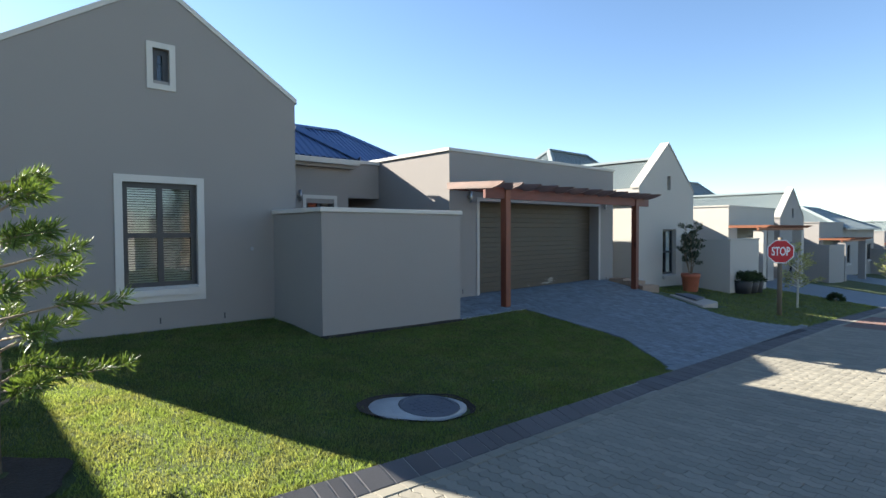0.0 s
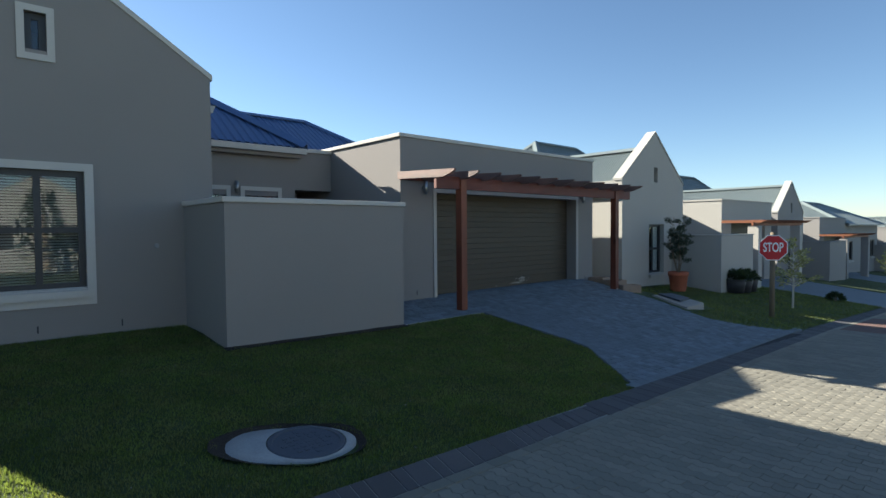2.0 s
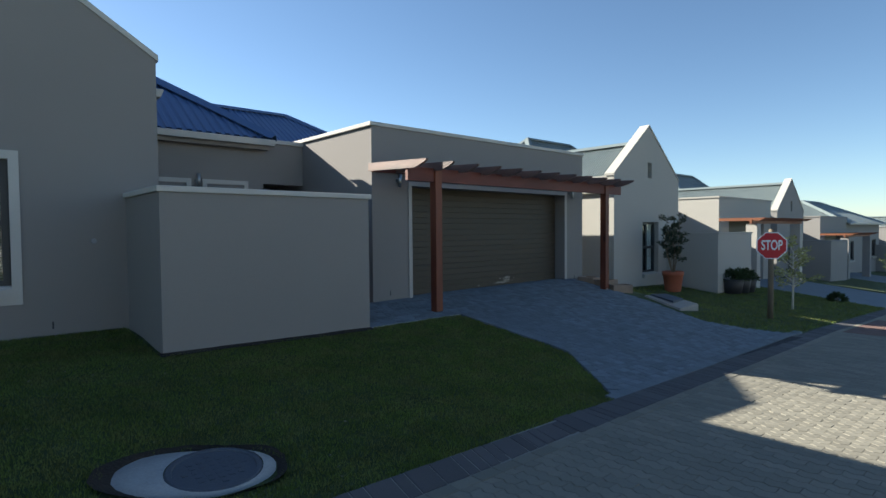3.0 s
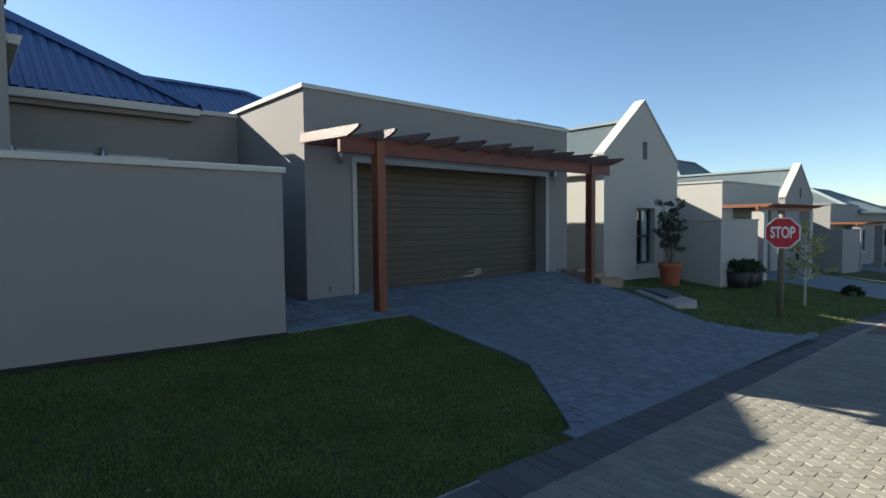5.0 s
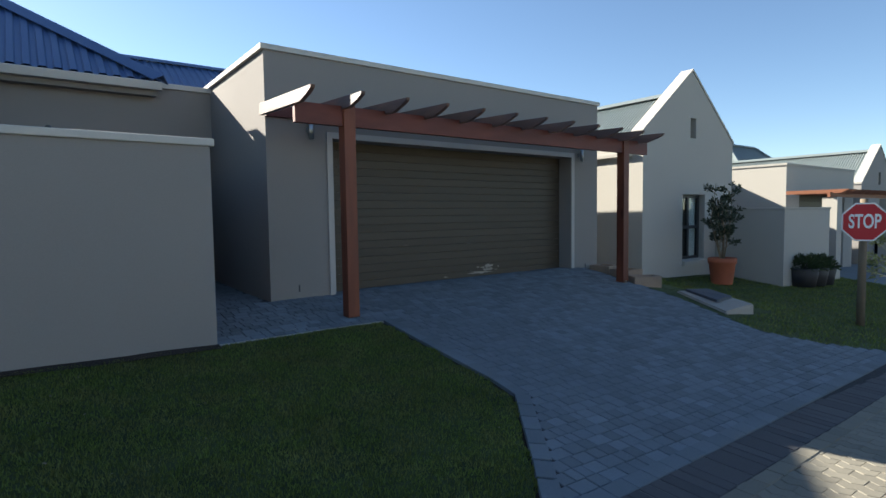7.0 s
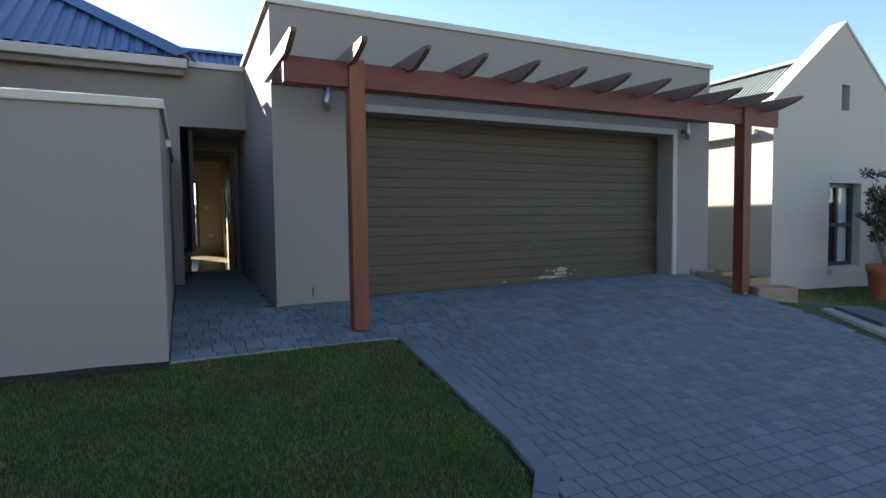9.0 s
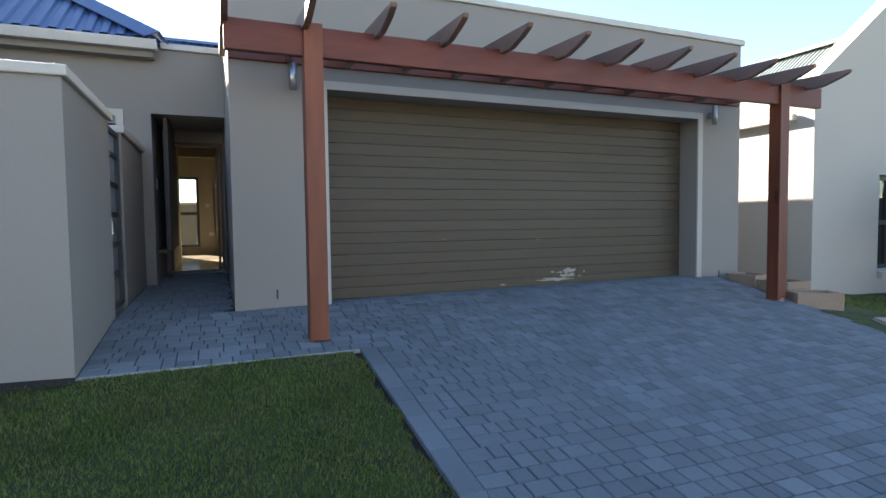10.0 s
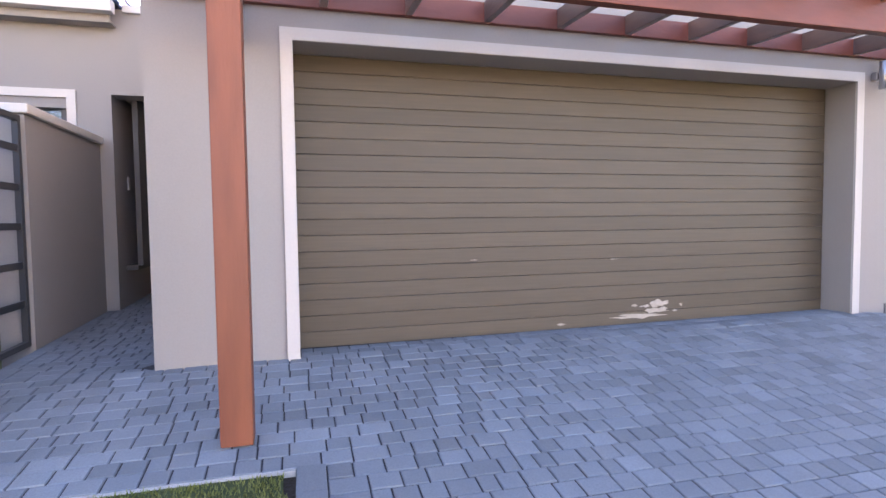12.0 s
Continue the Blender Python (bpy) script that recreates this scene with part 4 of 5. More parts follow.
def zigzag_mesh(w, d, h, amp=0.013, bevel=0.006):
    """An interlocking paver: all four sides zigzag so that neighbours fit."""
    n, m = 4, 2

    def outline(g, z):
        a, b = w / 2 - g * 0.25, d / 2 - g
        zz = lambda i: amp if i % 2 else -amp
        pts = [(-a + 2 * a * i / n, -b + zz(i), z) for i in range(n)]
        pts += [(a + 0.0 * j, -b + 2 * b * j / m + (zz(n) if j == 0 else 0), z) for j in range(m)]
        pts += [(a - 2 * a * i / n, b + zz(n - i), z) for i in range(n)]
        pts += [(-a, b - 2 * b * j / m + (zz(0) if j == 0 else 0), z) for j in range(m)]
        return pts
    bm = bmesh.new()
    rings = [[bm.verts.new(p) for p in outline(g, z)] for g, z in ((0, -h), (0, -bevel), (bevel, 0))]
    for lo, hi in zip(rings, rings[1:]):
        for i in range(len(lo)):
            j = (i + 1) % len(lo)
            bm.faces.new((lo[i], lo[j], hi[j], hi[i]))
    bm.faces.new(rings[-1])
    return bm


random.seed(11)
# soldier-course kerb along the lawn and driveway mouth
kerb = thing("kerb", (6, 3.0, 0), "low kerb of charcoal concrete blocks along the road", "kerb", kind="structure")
wide, narrow, x = [], [], -8.0
while x < 60:
    w = 0.222 if random.random() < 0.3 else 0.113
    (wide if w > 0.2 else narrow).append((x + w / 2, kerb_y(x + w / 2) + kerb_w(x + w / 2) / 2, math.atan(0.033) if 2 < x < 15 else 0.0))
    x += w
for cells, w in ((wide, 0.222), (narrow, 0.113)):
    lay([c for c in cells if c[0] < 5.5], paver_mesh(w - 0.006, 0.224, 0.07, 0.006), KERB, kerb, "kerb_block", lambda x, y: 0 < x < 12, "kerb_far", 0.004)
    lay([c for c in cells if c[0] >= 5.5], paver_mesh(w - 0.006, 0.322, 0.07, 0.006), KERB, kerb, "kerb_block", lambda x, y: 0 < x < 12, "kerb_far", 0.004)
lay([(x, -3.55, 0) for x in ticks(-8, 60, 0.222)], paver_mesh(0.215, 0.34, 0.09, 0.014), KERB, kerb, "kerb_block", lambda x, y: False, "kerb_across", 0.012)


def courses(x0, x1, y0, y1, w, d, inside):
    out, j = [], 0
    y = y0 + d / 2
    while y < y1:
        x = x0 + (w / 2 if j % 2 else 0)
        while x < x1:
            if inside(x, y):
                out.append((x, y, 0))
            x += w
        y += d
        j += 1
    return out


columns = courses(-3.3, 3.4, -3, 30, 0.222, 0.111, lambda y, x: y < kerb_y(x) - 0.015)
lay([(x, y, math.pi / 2) for y, x, _ in columns if not 15.2 < x < 18.6], zigzag_mesh(0.2205, 0.1085, 0.03, 0.014, 0.006), ROADPAVER, road, "paver", lambda x, y: 1.6 < x < 5.0 and 0.9 < y < 2.85, "far_pavers")
lay([(x, y, math.pi / 2) for y, x, _ in columns if 15.2 < x < 18.6], zigzag_mesh(0.2205, 0.1085, 0.03, 0.014, 0.006), REDPAVER, road, "red_paver", lambda x, y: False, "red_pavers", 0.0, "band of red-brown pavers across the road")
lay([(x, kerb_y(x) - 0.058, math.atan(0.033) if 2 < x < 15 else 0.0) for x in ticks(-3.0, 30.0, 0.222)], paver_mesh(0.218, 0.110, 0.03, 0.005), ROADPAVER, road, "edge_paver", lambda x, y: 0 < x < 12, "edge_pavers", 0.006)
WIDTHS = (0.086, 0.112, 0.140, 0.168)
PITCH = 0.113


def cobbles(x0, x1, y):
    """One course of pavers of mixed widths from x0 to x1."""
    out, x = [], x0
    while x < x1 - 0.06:
        k = random.choice((0, 1, 1, 2, 2, 3))
        while k and x + WIDTHS[k] > x1 + 0.02:
            k -= 1
        out.append((k, x + WIDTHS[k] / 2, y))
        x += WIDTHS[k]
    return out


laid, y = [], 2.995 + 0.057
while y < 8.44:
    if y < 6.84:
        xa = interp(y, DRIVE_LEFT) + 0.13
    elif y < PY:
        xa = 6.055
    else:
        xa = 7.93
    laid += cobbles(xa, interp(y, DRIVE_RIGHT) if y < PY else 12.715, y)
    y += PITCH
for k, w in enumerate(WIDTHS):
    lay([(x, y, 0) for q, x, y in laid if q == k and y > kerb_y(x) + kerb_w(x) + 0.08], paver_mesh(w - 0.0075, PITCH - 0.004, 0.05, 0.004), PAVER, drive, "paver", lambda x, y: 7.9 < x < 9.35 and 4.2 < y < 6.7, "far_pavers")
border = [(x, kerb_y(x) + kerb_w(x) + 0.059, math.atan(0.033)) for x in ticks(6.74, 13.9, 0.206)]
for (ya, xa), (yb, xb) in zip(DRIVE_LEFT, DRIVE_LEFT[1:]):
    length = math.hypot(xb - xa, yb - ya)
    n = max(1, round(length / 0.203))
    for i in range(n):
        f = (i + 0.5) / n
        if ya + (yb - ya) * f > kerb_y(xa) + kerb_w(xa) + 0.10:
            border.append((xa + (xb - xa) * f + 0.065, ya + (yb - ya) * f, math.atan2(yb - ya, xb - xa)))
lay(border, paver_mesh(0.199, 0.125, 0.05, 0.004), PAVER, drive, "border_paver", lambda x, y: True, "border_rest", 0.006)


# path to the front door, and its concrete edging
def path_z(y):
    return ground_z(6.5, 8.17) + max(0, y - 8.17) * 0.018


walkway = thing("walkway", (6.5, 9, 0.3), "blue-grey paved path to the front door", "path", kind="structure")
bm = bmesh.new()
prism(bm, [(8.2, path_z(8.2) - 0.3), (12.31, path_z(12.31) - 0.3), (12.31, path_z(12.31) - 0.01), (8.2, path_z(8.2) - 0.01)], "x", 6.05, 7.04)
part("path_bed", bm, DRIVEBED, walkway)
meshes = [finish("paver", paver_mesh(w - 0.0075, PITCH - 0.004, 0.05, 0.004), PAVER) for w in WIDTHS]
y = 8.24
while y < 12.0:
    for k, x, yy in cobbles(6.055, 7.035, y):
        ob = new("paver", meshes[k])
        ob.parent, ob.matrix_parent_inverse = walkway, walkway.matrix_basis.inverted()
        ob.matrix_basis = pose(x, yy, path_z(yy), math.degrees(math.atan(0.018)) + random.uniform(-0.3, 0.3))
    y += PITCH
bm = bmesh.new()
prism(bm, [(6.05, 0.0), (7.88, 0.0), (7.88, ground_z(7.88, 6.83) - 0.003), (6.05, ground_z(6.05, 6.83) - 0.003)], "y", 6.822, 6.848)
part("path_edging", bm, CONCRETE, walkway, "thin pale concrete edging strip")

# ---- manhole in the lawn ----
mx, my = 2.80, 3.93
man = thing("manhole_cover", (mx, my, ground_z(mx, my)), "round dark manhole lid in a pale concrete collar", "manhole cover")
bm = bmesh.new()
zc = ground_z(mx, my)
tilt_m = Matrix.Translation((mx, my, zc + 0.022)) @ Euler((math.atan(0.08), math.atan(0.03), 0)).to_matrix().to_4x4()
ring_o = [(0.335 + 0.010 * math.sin(3 * t + 1) + 0.31 * max(0.0, -math.cos(t + 0.42)) ** 3 + 0.085 * max(0.0, math.cos(t + 0.42)) ** 4, t) for t in (2 * math.pi * i / 48 for i in range(48))]
lo = [bm.verts.new(tilt_m @ Vector((r * math.cos(t) - 0.01, r * math.sin(t), -0.14))) for r, t in ring_o]
hi = [bm.verts.new(tilt_m @ Vector((r * math.cos(t) * 0.98 - 0.01, r * math.sin(t) * 0.98, 0.0))) for r, t in ring_o]
inn = [bm.verts.new(tilt_m @ Vector((0.315 * math.cos(t), 0.315 * math.sin(t), 0.012))) for r, t in ring_o]
for i in range(48):
    j = (i + 1) % 48
    bm.faces.new((lo[i], lo[j], hi[j], hi[i])), bm.faces.new((hi[i], hi[j], inn[j], inn[i]))
part("collar", bm, COLLAR, man, "rough pale concrete collar", True)
bm = bmesh.new()
lathe(bm, [(0.30, -0.08), (0.31, 0.010), (0.30, 0.018), (0.27, 0.018), (0.265, 0.008), (0.05, 0.011)], (0, 0, 0), 36)
for i in range(-3, 4):
    for j in range(-3, 4):
        if i * i + j * j < 10:
            box(bm, i * 0.065 - 0.018, i * 0.065 + 0.018, j * 0.065 - 0.018, j * 0.065 + 0.018, 0.0, 0.0135)
bmesh.ops.transform(bm, matrix=tilt_m, verts=bm.verts)
part("lid", bm, IRON, man, "dark cast lid with raised pattern")

bm = bmesh.new()
inner = [bm.verts.new((mx + 0.32 * math.cos(t), my + 0.32 * math.sin(t), ground_z(mx + 0.32 * math.cos(t), my + 0.32 * math.sin(t)) - 0.06)) for r, t in ring_o]
outer = []
for i, (r, t) in enumerate(ring_o):
    rr = r + 0.075 + 0.02 * math.sin(5 * t) + random.uniform(-0.01, 0.01)
    x, y = mx + rr * math.cos(t), my + rr * math.sin(t)
    outer.append(bm.verts.new((x, y, ground_z(x, y) + 0.010)))
for i in range(48):
    j = (i + 1) % 48
    bm.faces.new((inner[i], inner[j], outer[j], outer[i]))
part("earth_rim", bm, SOIL, man, "bare dark earth round the collar", True)

# ---- stop sign ----
sx_, sy_ = 15.27, 4.39
sz = ground_z(sx_, sy_)
sign = thing("stop_sign", (sx_, sy_, sz), "red octagonal stop sign on a weathered timber pole", "road sign")
bm = bmesh.new()
tube(bm, [(sx_, sy_, sz - 0.1), (sx_, sy_, sz + 0.8), (sx_, sy_, 1.55)], [0.062, 0.058, 0.054], 12)
part("pole", bm, POLE, sign, "", True)
SC = Vector((sx_, sy_, 1.185))
face = (Vector((-0.90, -0.44, 0))).normalized()
SM = Matrix.Translation(SC + face * 0.075) @ face.to_track_quat("Z", "Y").to_matrix().to_4x4()


def octagon(bm, r, z0, z1):
    pts = [(r * math.cos(math.pi / 8 + i * math.pi / 4), r * math.sin(math.pi / 8 + i * math.pi / 4)) for i in range(8)]
    prism(bm, pts, "z", z0, z1)
    return bm


R8 = 0.300 / math.cos(math.pi / 8)
for nm, r, z0, z1, mt, lb in (("back_plate", R8, -0.012, 0.0, GREYMETAL, "grey metal back plate"), ("white_border", R8, 0.001, 0.003, SIGNWHITE, "white reflective border"), ("red_face", R8 * 0.93, 0.0035, 0.005, SIGNRED, "red reflective face")):
    bm = octagon(bmesh.new(), r, z0, z1)
    bmesh.ops.transform(bm, matrix=SM, verts=bm.verts)
    part(nm, bm, mt, sign, lb)
txt = bpy.data.curves.new("lettering", "FONT")
txt.body, txt.size, txt.align_x, txt.align_y, txt.extrude, txt.offset = "STOP", 0.29, "CENTER", "CENTER", 0.0015, 0.006
tob = new("lettering_curve", txt)
bpy.context.view_layer.update()
tme = bpy.data.meshes.new_from_object(tob.evaluated_get(bpy.context.evaluated_depsgraph_get()))
bpy.data.objects.remove(tob)
tme.transform(SM @ Matrix.Translation((0, 0, 0.0075)) @ Matrix.Diagonal((0.60, 1.06, 1, 1)))
tme.materials.clear()
tme.materials.append(SIGNWHITE)
lob = new("lettering", tme)
lob.parent, lob.matrix_parent_inverse = sign, sign.matrix_basis.inverted()
tagged(lob, "white letters reading STOP")
bm = bmesh.new()
tube(bm, [(sx_ - 0.07, sy_ - 0.034, 1.40), (sx_ + 0.03, sy_ + 0.02, 1.40)], [0.012, 0.012], 6)
tube(bm, [(sx_ - 0.07, sy_ - 0.034, 0.98), (sx_ + 0.03, sy_ + 0.02, 0.98)], [0.012, 0.012], 6)
part("bolt", bm, STEEL, sign)


# ---- plants ----
def leaf_faces(verts, faces, at, along, side, length, width, bend=0.15):
    """One leaf: a folded four-sided blade."""
    up = along.cross(side).normalized()
    o = len(verts)
    mid = at + along * length * 0.5 + up * bend * length * 0.5
    verts.extend((at, mid + side * width / 2, at + along * length, mid - side * width / 2, mid - up * width * 0.25))
    faces.extend(((o, o + 1, o + 4), (o + 1, o + 2, o + 4), (o + 2, o + 3, o + 4), (o + 3, o, o + 4)))


def any_side(d):
    r = Vector((random.uniform(-1, 1), random.uniform(-1, 1), random.uniform(-1, 1)))
    return d.cross(r).normalized()


def plant(name, at, label, category, trunk_pts, trunk_r, limbs, leaf_mat, bark, leaf_len, leaf_w, tufts, per_tuft, spread, group=""):
    """A small tree: tapered trunk, limbs given as (start, end, radius), tufts of leaves along the limbs' outer ends."""
    p = thing(name, at, label, category, group)
    bm = bmesh.new()
    tube(bm, trunk_pts, trunk_r, 8)
    part("trunk", bm, bark, p, "", True)
    lv, lf = [], []
    bm = bmesh.new()
    for a, b, r in limbs:
        a, b = Vector(a), Vector(b)
        mid = (a + b) / 2 + Vector((random.uniform(-1, 1), random.uniform(-1, 1), random.uniform(0, 1))) * (b - a).length * 0.08
        tube(bm, [a, mid, b], [r, r * 0.7, r * 0.3], 6)
        d = (b - a).normalized()
        for k in range(tufts):
            f = 0.35 + 0.65 * (k + 0.5) / tufts + random.uniform(-0.05, 0.05)
            c = a.lerp(mid, f * 2) if f < 0.5 else mid.lerp(b, min(1, f * 2 - 1))
            c = c + any_side(d) * random.uniform(0, spread * 0.6)
            for _ in range(per_tuft):
                dd = (d * random.uniform(0.1, 1.0) + any_side(d) * random.uniform(0.4, 1.0) + Vector((0, 0, 0.15))).normalized()
                st = c + dd * random.uniform(0, spread * 0.3) + d * random.uniform(-0.5, 0.5) * spread
                leaf_faces(lv, lf, st, dd, any_side(dd), leaf_len * random.uniform(0.7, 1.2), leaf_w * random.uniform(0.8, 1.2))
    part("bough", bm, bark, p, "", True)
    raw("crown", lv, lf, leaf_mat, p)
    return p


# slender tree in a soil bed at the corner of the lawn
random.seed(21)
tx, ty = -0.58, 4.41
tz = ground_z(tx, ty)
trunk = [(tx, ty, tz - 0.05), (tx + 0.02, ty + 0.02, tz + 0.7), (tx - 0.02, ty - 0.01, tz + 1.3), (tx + 0.03, ty + 0.02, tz + 2.05)]
limbs = []
for i in range(36):
    h = 0.42 + 1.56 * (i + 0.5) / 36
    ang = i * 2.4 + random.uniform(-0.3, 0.3)
    ln = (0.74 + 0.16 * math.sin(1.7 * h) - 0.10 * h) * random.uniform(0.55, 1.1)
    a = Vector((tx, ty, tz + h))
    limbs.append((a, a + Vector((math.cos(ang) * ln, math.sin(ang) * ln, ln * random.uniform(0.05, 0.35))), 0.011))
plant("young_tree", (tx, ty, tz), "young tree with bright narrow needle leaves in the lawn", "tree", trunk, [0.028, 0.024, 0.018, 0.007], limbs, LEAF, BARK, 0.098, 0.013, 7, 27, 0.07)
bm = bmesh.new()
pts = [(tx - 0.04 + (0.42 + 0.05 * math.sin(5 * t)) * math.cos(t), ty - 0.22 + (0.44 + 0.04 * math.sin(4 * t + 1)) * math.sin(t)) for t in (2 * math.pi * i / 28 for i in range(28))]
c0 = bm.verts.new((tx, ty, tz - 0.02))
ring = [bm.verts.new((x, y, ground_z(x, y) + 0.012)) for x, y in pts]
for i in range(28):
    bm.faces.new((c0, ring[i], ring[(i + 1) % 28]))
tagged(part("soil_bed", bm, SOIL, None, "", True), "bare dark soil round the young tree", "soil", kind="structure")

# potted olive by the neighbour's wall
px_, py_ = 16.62, 7.28
pz = ground_z(px_, py_) - 0.01
pot = thing("plant_pot", (px_, py_, pz), "large terracotta pot by the house wall", "plant pot")
bm = bmesh.new()
lathe(bm, [(0.205, 0), (0.212, 0.02), (0.262, 0.44), (0.282, 0.45), (0.290, 0.555), (0.275, 0.57), (0.262, 0.52), (0.05, 0.51)], (px_, py_, pz), 28)
part("pot_body", bm, TERRACOTTA, pot, "", True)
bm = bmesh.new()
lathe(bm, [(0.25, 0.50), (0.258, 0.525), (0.02, 0.55)], (px_, py_, pz), 20)
part("potting_soil", bm, SOIL, pot)
oz = pz + 0.55
random.seed(23)
limbs = []
for dx, dy, top in ((-0.14, 0.05, 1.62), (0.20, -0.04, 1.70), (0.06, 0.12, 1.3), (-0.04, -0.10, 1.1)):
    foot = Vector((px_ + dx * 0.25, py_ + dy * 0.25, oz - 0.02))
    head = Vector((px_ + dx * 1.3, py_ + dy * 1.3, oz + top))
    limbs.append((foot, head, 0.016))
    for i in range(8):
        f = 0.20 + 0.74 * i / 8
        a = foot.lerp(head, f)
        ang = i * 2.4 + dx * 20
        ln = random.uniform(0.16, 0.34) * (1.2 - 0.5 * f)
        limbs.append((a, a + Vector((math.cos(ang) * ln, math.sin(ang) * ln, ln * random.uniform(0.5, 1.3))), 0.009))
plant("olive_tree", (px_, py_, oz), "bushy olive tree growing in the terracotta pot", "tree", [(px_, py_, oz - 0.02), (px_ + 0.04, py_, oz + 0.5), (px_ - 0.02, py_, oz + 1.0), (px_ + 0.03, py_, oz + 1.5)], [0.035, 0.028, 0.018, 0.006], limbs, LEAF_OLIVE, BARK, 0.085, 0.030, 5, 13, 0.09)


def sapling(x, y, s, seed):
    random.seed(seed)
    z = ground_z(x, y)
    limbs = []
    for i in range(18):
        h = (0.55 + 1.05 * i / 18) * s
        ang = i * 2.4 + random.uniform(-0.3, 0.3)
        ln = random.uniform(0.3, 0.62) * s * (1.2 - 0.4 * i / 18)
        a = Vector((x, y, z + h))
        limbs.append((a, a + Vector((math.cos(ang) * ln, math.sin(ang) * ln, ln * random.uniform(0.2, 0.8))), 0.014 * s))
    plant("sapling", (x, y, z), "thin pale-stemmed sapling with sparse young leaves", "tree", [(x, y, z - 0.05), (x + 0.02, y, z + 0.6 * s), (x, y, z + 1.7 * s)], [0.032 * s, 0.027 * s, 0.01 * s], limbs, LEAF_YOUNG, PALEBARK, 0.10, 0.042, 5, 9, 0.12, "street saplings")


sapling(17.8, 4.65, 0.98, 31)
sapling(30.5, 4.4, 1.0, 32)
sapling(44.5, 4.4, 1.0, 33)


def shrub(x, y, r, h, seed, tub):
    random.seed(seed)
    z = ground_z(x, y)
    lv, lf = [], []
    for _ in range(420):
        d = Vector((random.gauss(0, 1), random.gauss(0, 1), abs(random.gauss(0, 1)))).normalized()
        at = Vector((x, y, z + (0.35 if tub else 0.0))) + Vector((d.x * r, d.y * r, d.z * h)) * random.uniform(0.55, 1.0)
        leaf_faces(lv, lf, at, (d + Vector((random.uniform(-.5, .5), random.uniform(-.5, .5), random.uniform(-.3, .5)))).normalized(), any_side(d), 0.11, 0.04)
    t = thing("shrub", (x, y, z), "dark leafy shrub in a black tub" if tub else "low dark shrub on the lawn", "shrub", "shrubs along the row")
    bm = bmesh.new()
    if tub:
        lathe(bm, [(r * 0.75, 0), (r * 0.95, 0.40), (r * 0.9, 0.42), (r * 0.8, 0.36), (0.03, 0.36)], (x, y, z), 18)
        part("tub", bm, PLASTIC, t, "", True)
    else:
        tube(bm, [(x, y, z - 0.05), (x + 0.02, y, z + h * 0.6)], [0.03, 0.012], 6)
        part("trunk", bm, BARK, t)
    raw("crown", lv, lf, LEAF_DARK, t)


for i, (x, y) in enumerate(((18.80, 6.50), (19.33, 6.48), (19.86, 6.50))):
    shrub(x, y, 0.33, 0.34, 50 + i, True)
shrub(22.0, 4.6, 0.24, 0.24, 60, False)

# planter stones and the tap slab beside the driveway
def trough(x, y, w, d, turn, z0, z1):
    """A low stone planter box, hollow, with soil in it."""
    t = thing("planter", (x, y, z0), "low tan stone planter filled with soil beside the driveway", "planter", "stone planters")
    m = Matrix.Translation((x, y, 0)) @ Matrix.Rotation(turn, 4, "Z")
    bm = bmesh.new()
    k = 0.05
    for a in ((-w / 2, w / 2, -d / 2, -d / 2 + k), (-w / 2, w / 2, d / 2 - k, d / 2), (-w / 2, -w / 2 + k, -d / 2 + k, d / 2 - k), (w / 2 - k, w / 2, -d / 2 + k, d / 2 - k)):
        box(bm, *a, z0, z1, 0.012)
    bmesh.ops.transform(bm, matrix=m, verts=bm.verts)
    part("trough", bm, STONE, t)
    bm = bmesh.new()
    box(bm, -w / 2 + k, w / 2 - k, -d / 2 + k, d / 2 - k, z0, z1 - 0.03)
    bmesh.ops.transform(bm, matrix=m, verts=bm.verts)
    part("planter_soil", bm, SOIL, t)


for a in ((13.36, 7.88, 0.36, 0.44, 0.0, -0.1, 0.40), (13.36, 7.42, 0.38, 0.44, -0.08, -0.1, 0.36), (13.24, 6.97, 0.50, 0.32, -0.5, -0.2, 0.275)):
    trough(*a)
slab_t = thing("concrete_slab", (13.2, 5.9, -0.1), "pale sloping concrete slab with a dark cover plate", "utility slab")
bm = bmesh.new()
corners = ((12.84, 5.34, 0.015), (13.42, 5.20, 0.14), (14.02, 6.20, 0.10), (13.34, 6.42, 0.02))
lo = [bm.verts.new((x, y, ground_z(x, y) - 0.3)) for x, y, u in corners]
hi = [bm.verts.new((x, y, ground_z(x, y) + u)) for x, y, u in corners]
bm.faces.new(lo), bm.faces.new(list(reversed(hi)))
for i in range(4):
    bm.faces.new((lo[i], lo[(i + 1) % 4], hi[(i + 1) % 4], hi[i]))
bmesh.ops.bevel(bm, geom=list(bm.edges), offset=0.02, segments=2, affect="EDGES")
part("slab_block", bm, SLAB, slab_t)
bm = bmesh.new()
cover = ((13.12, 5.62, 0.089), (13.5, 5.58, 0.141), (13.86, 6.15, 0.122), (13.42, 6.3, 0.064))
lo = [bm.verts.new((x, y, ground_z(x, y) + u - 0.03)) for x, y, u in cover]
hi = [bm.verts.new((x, y, ground_z(x, y) + u + 0.012)) for x, y, u in cover]
bm.faces.new(lo), bm.faces.new(list(reversed(hi)))
for i in range(4):
    bm.faces.new((lo[i], lo[(i + 1) % 4], hi[(i + 1) % 4], hi[i]))
part("cover_plate", bm, IRON, slab_t, "dark metal cover plate")


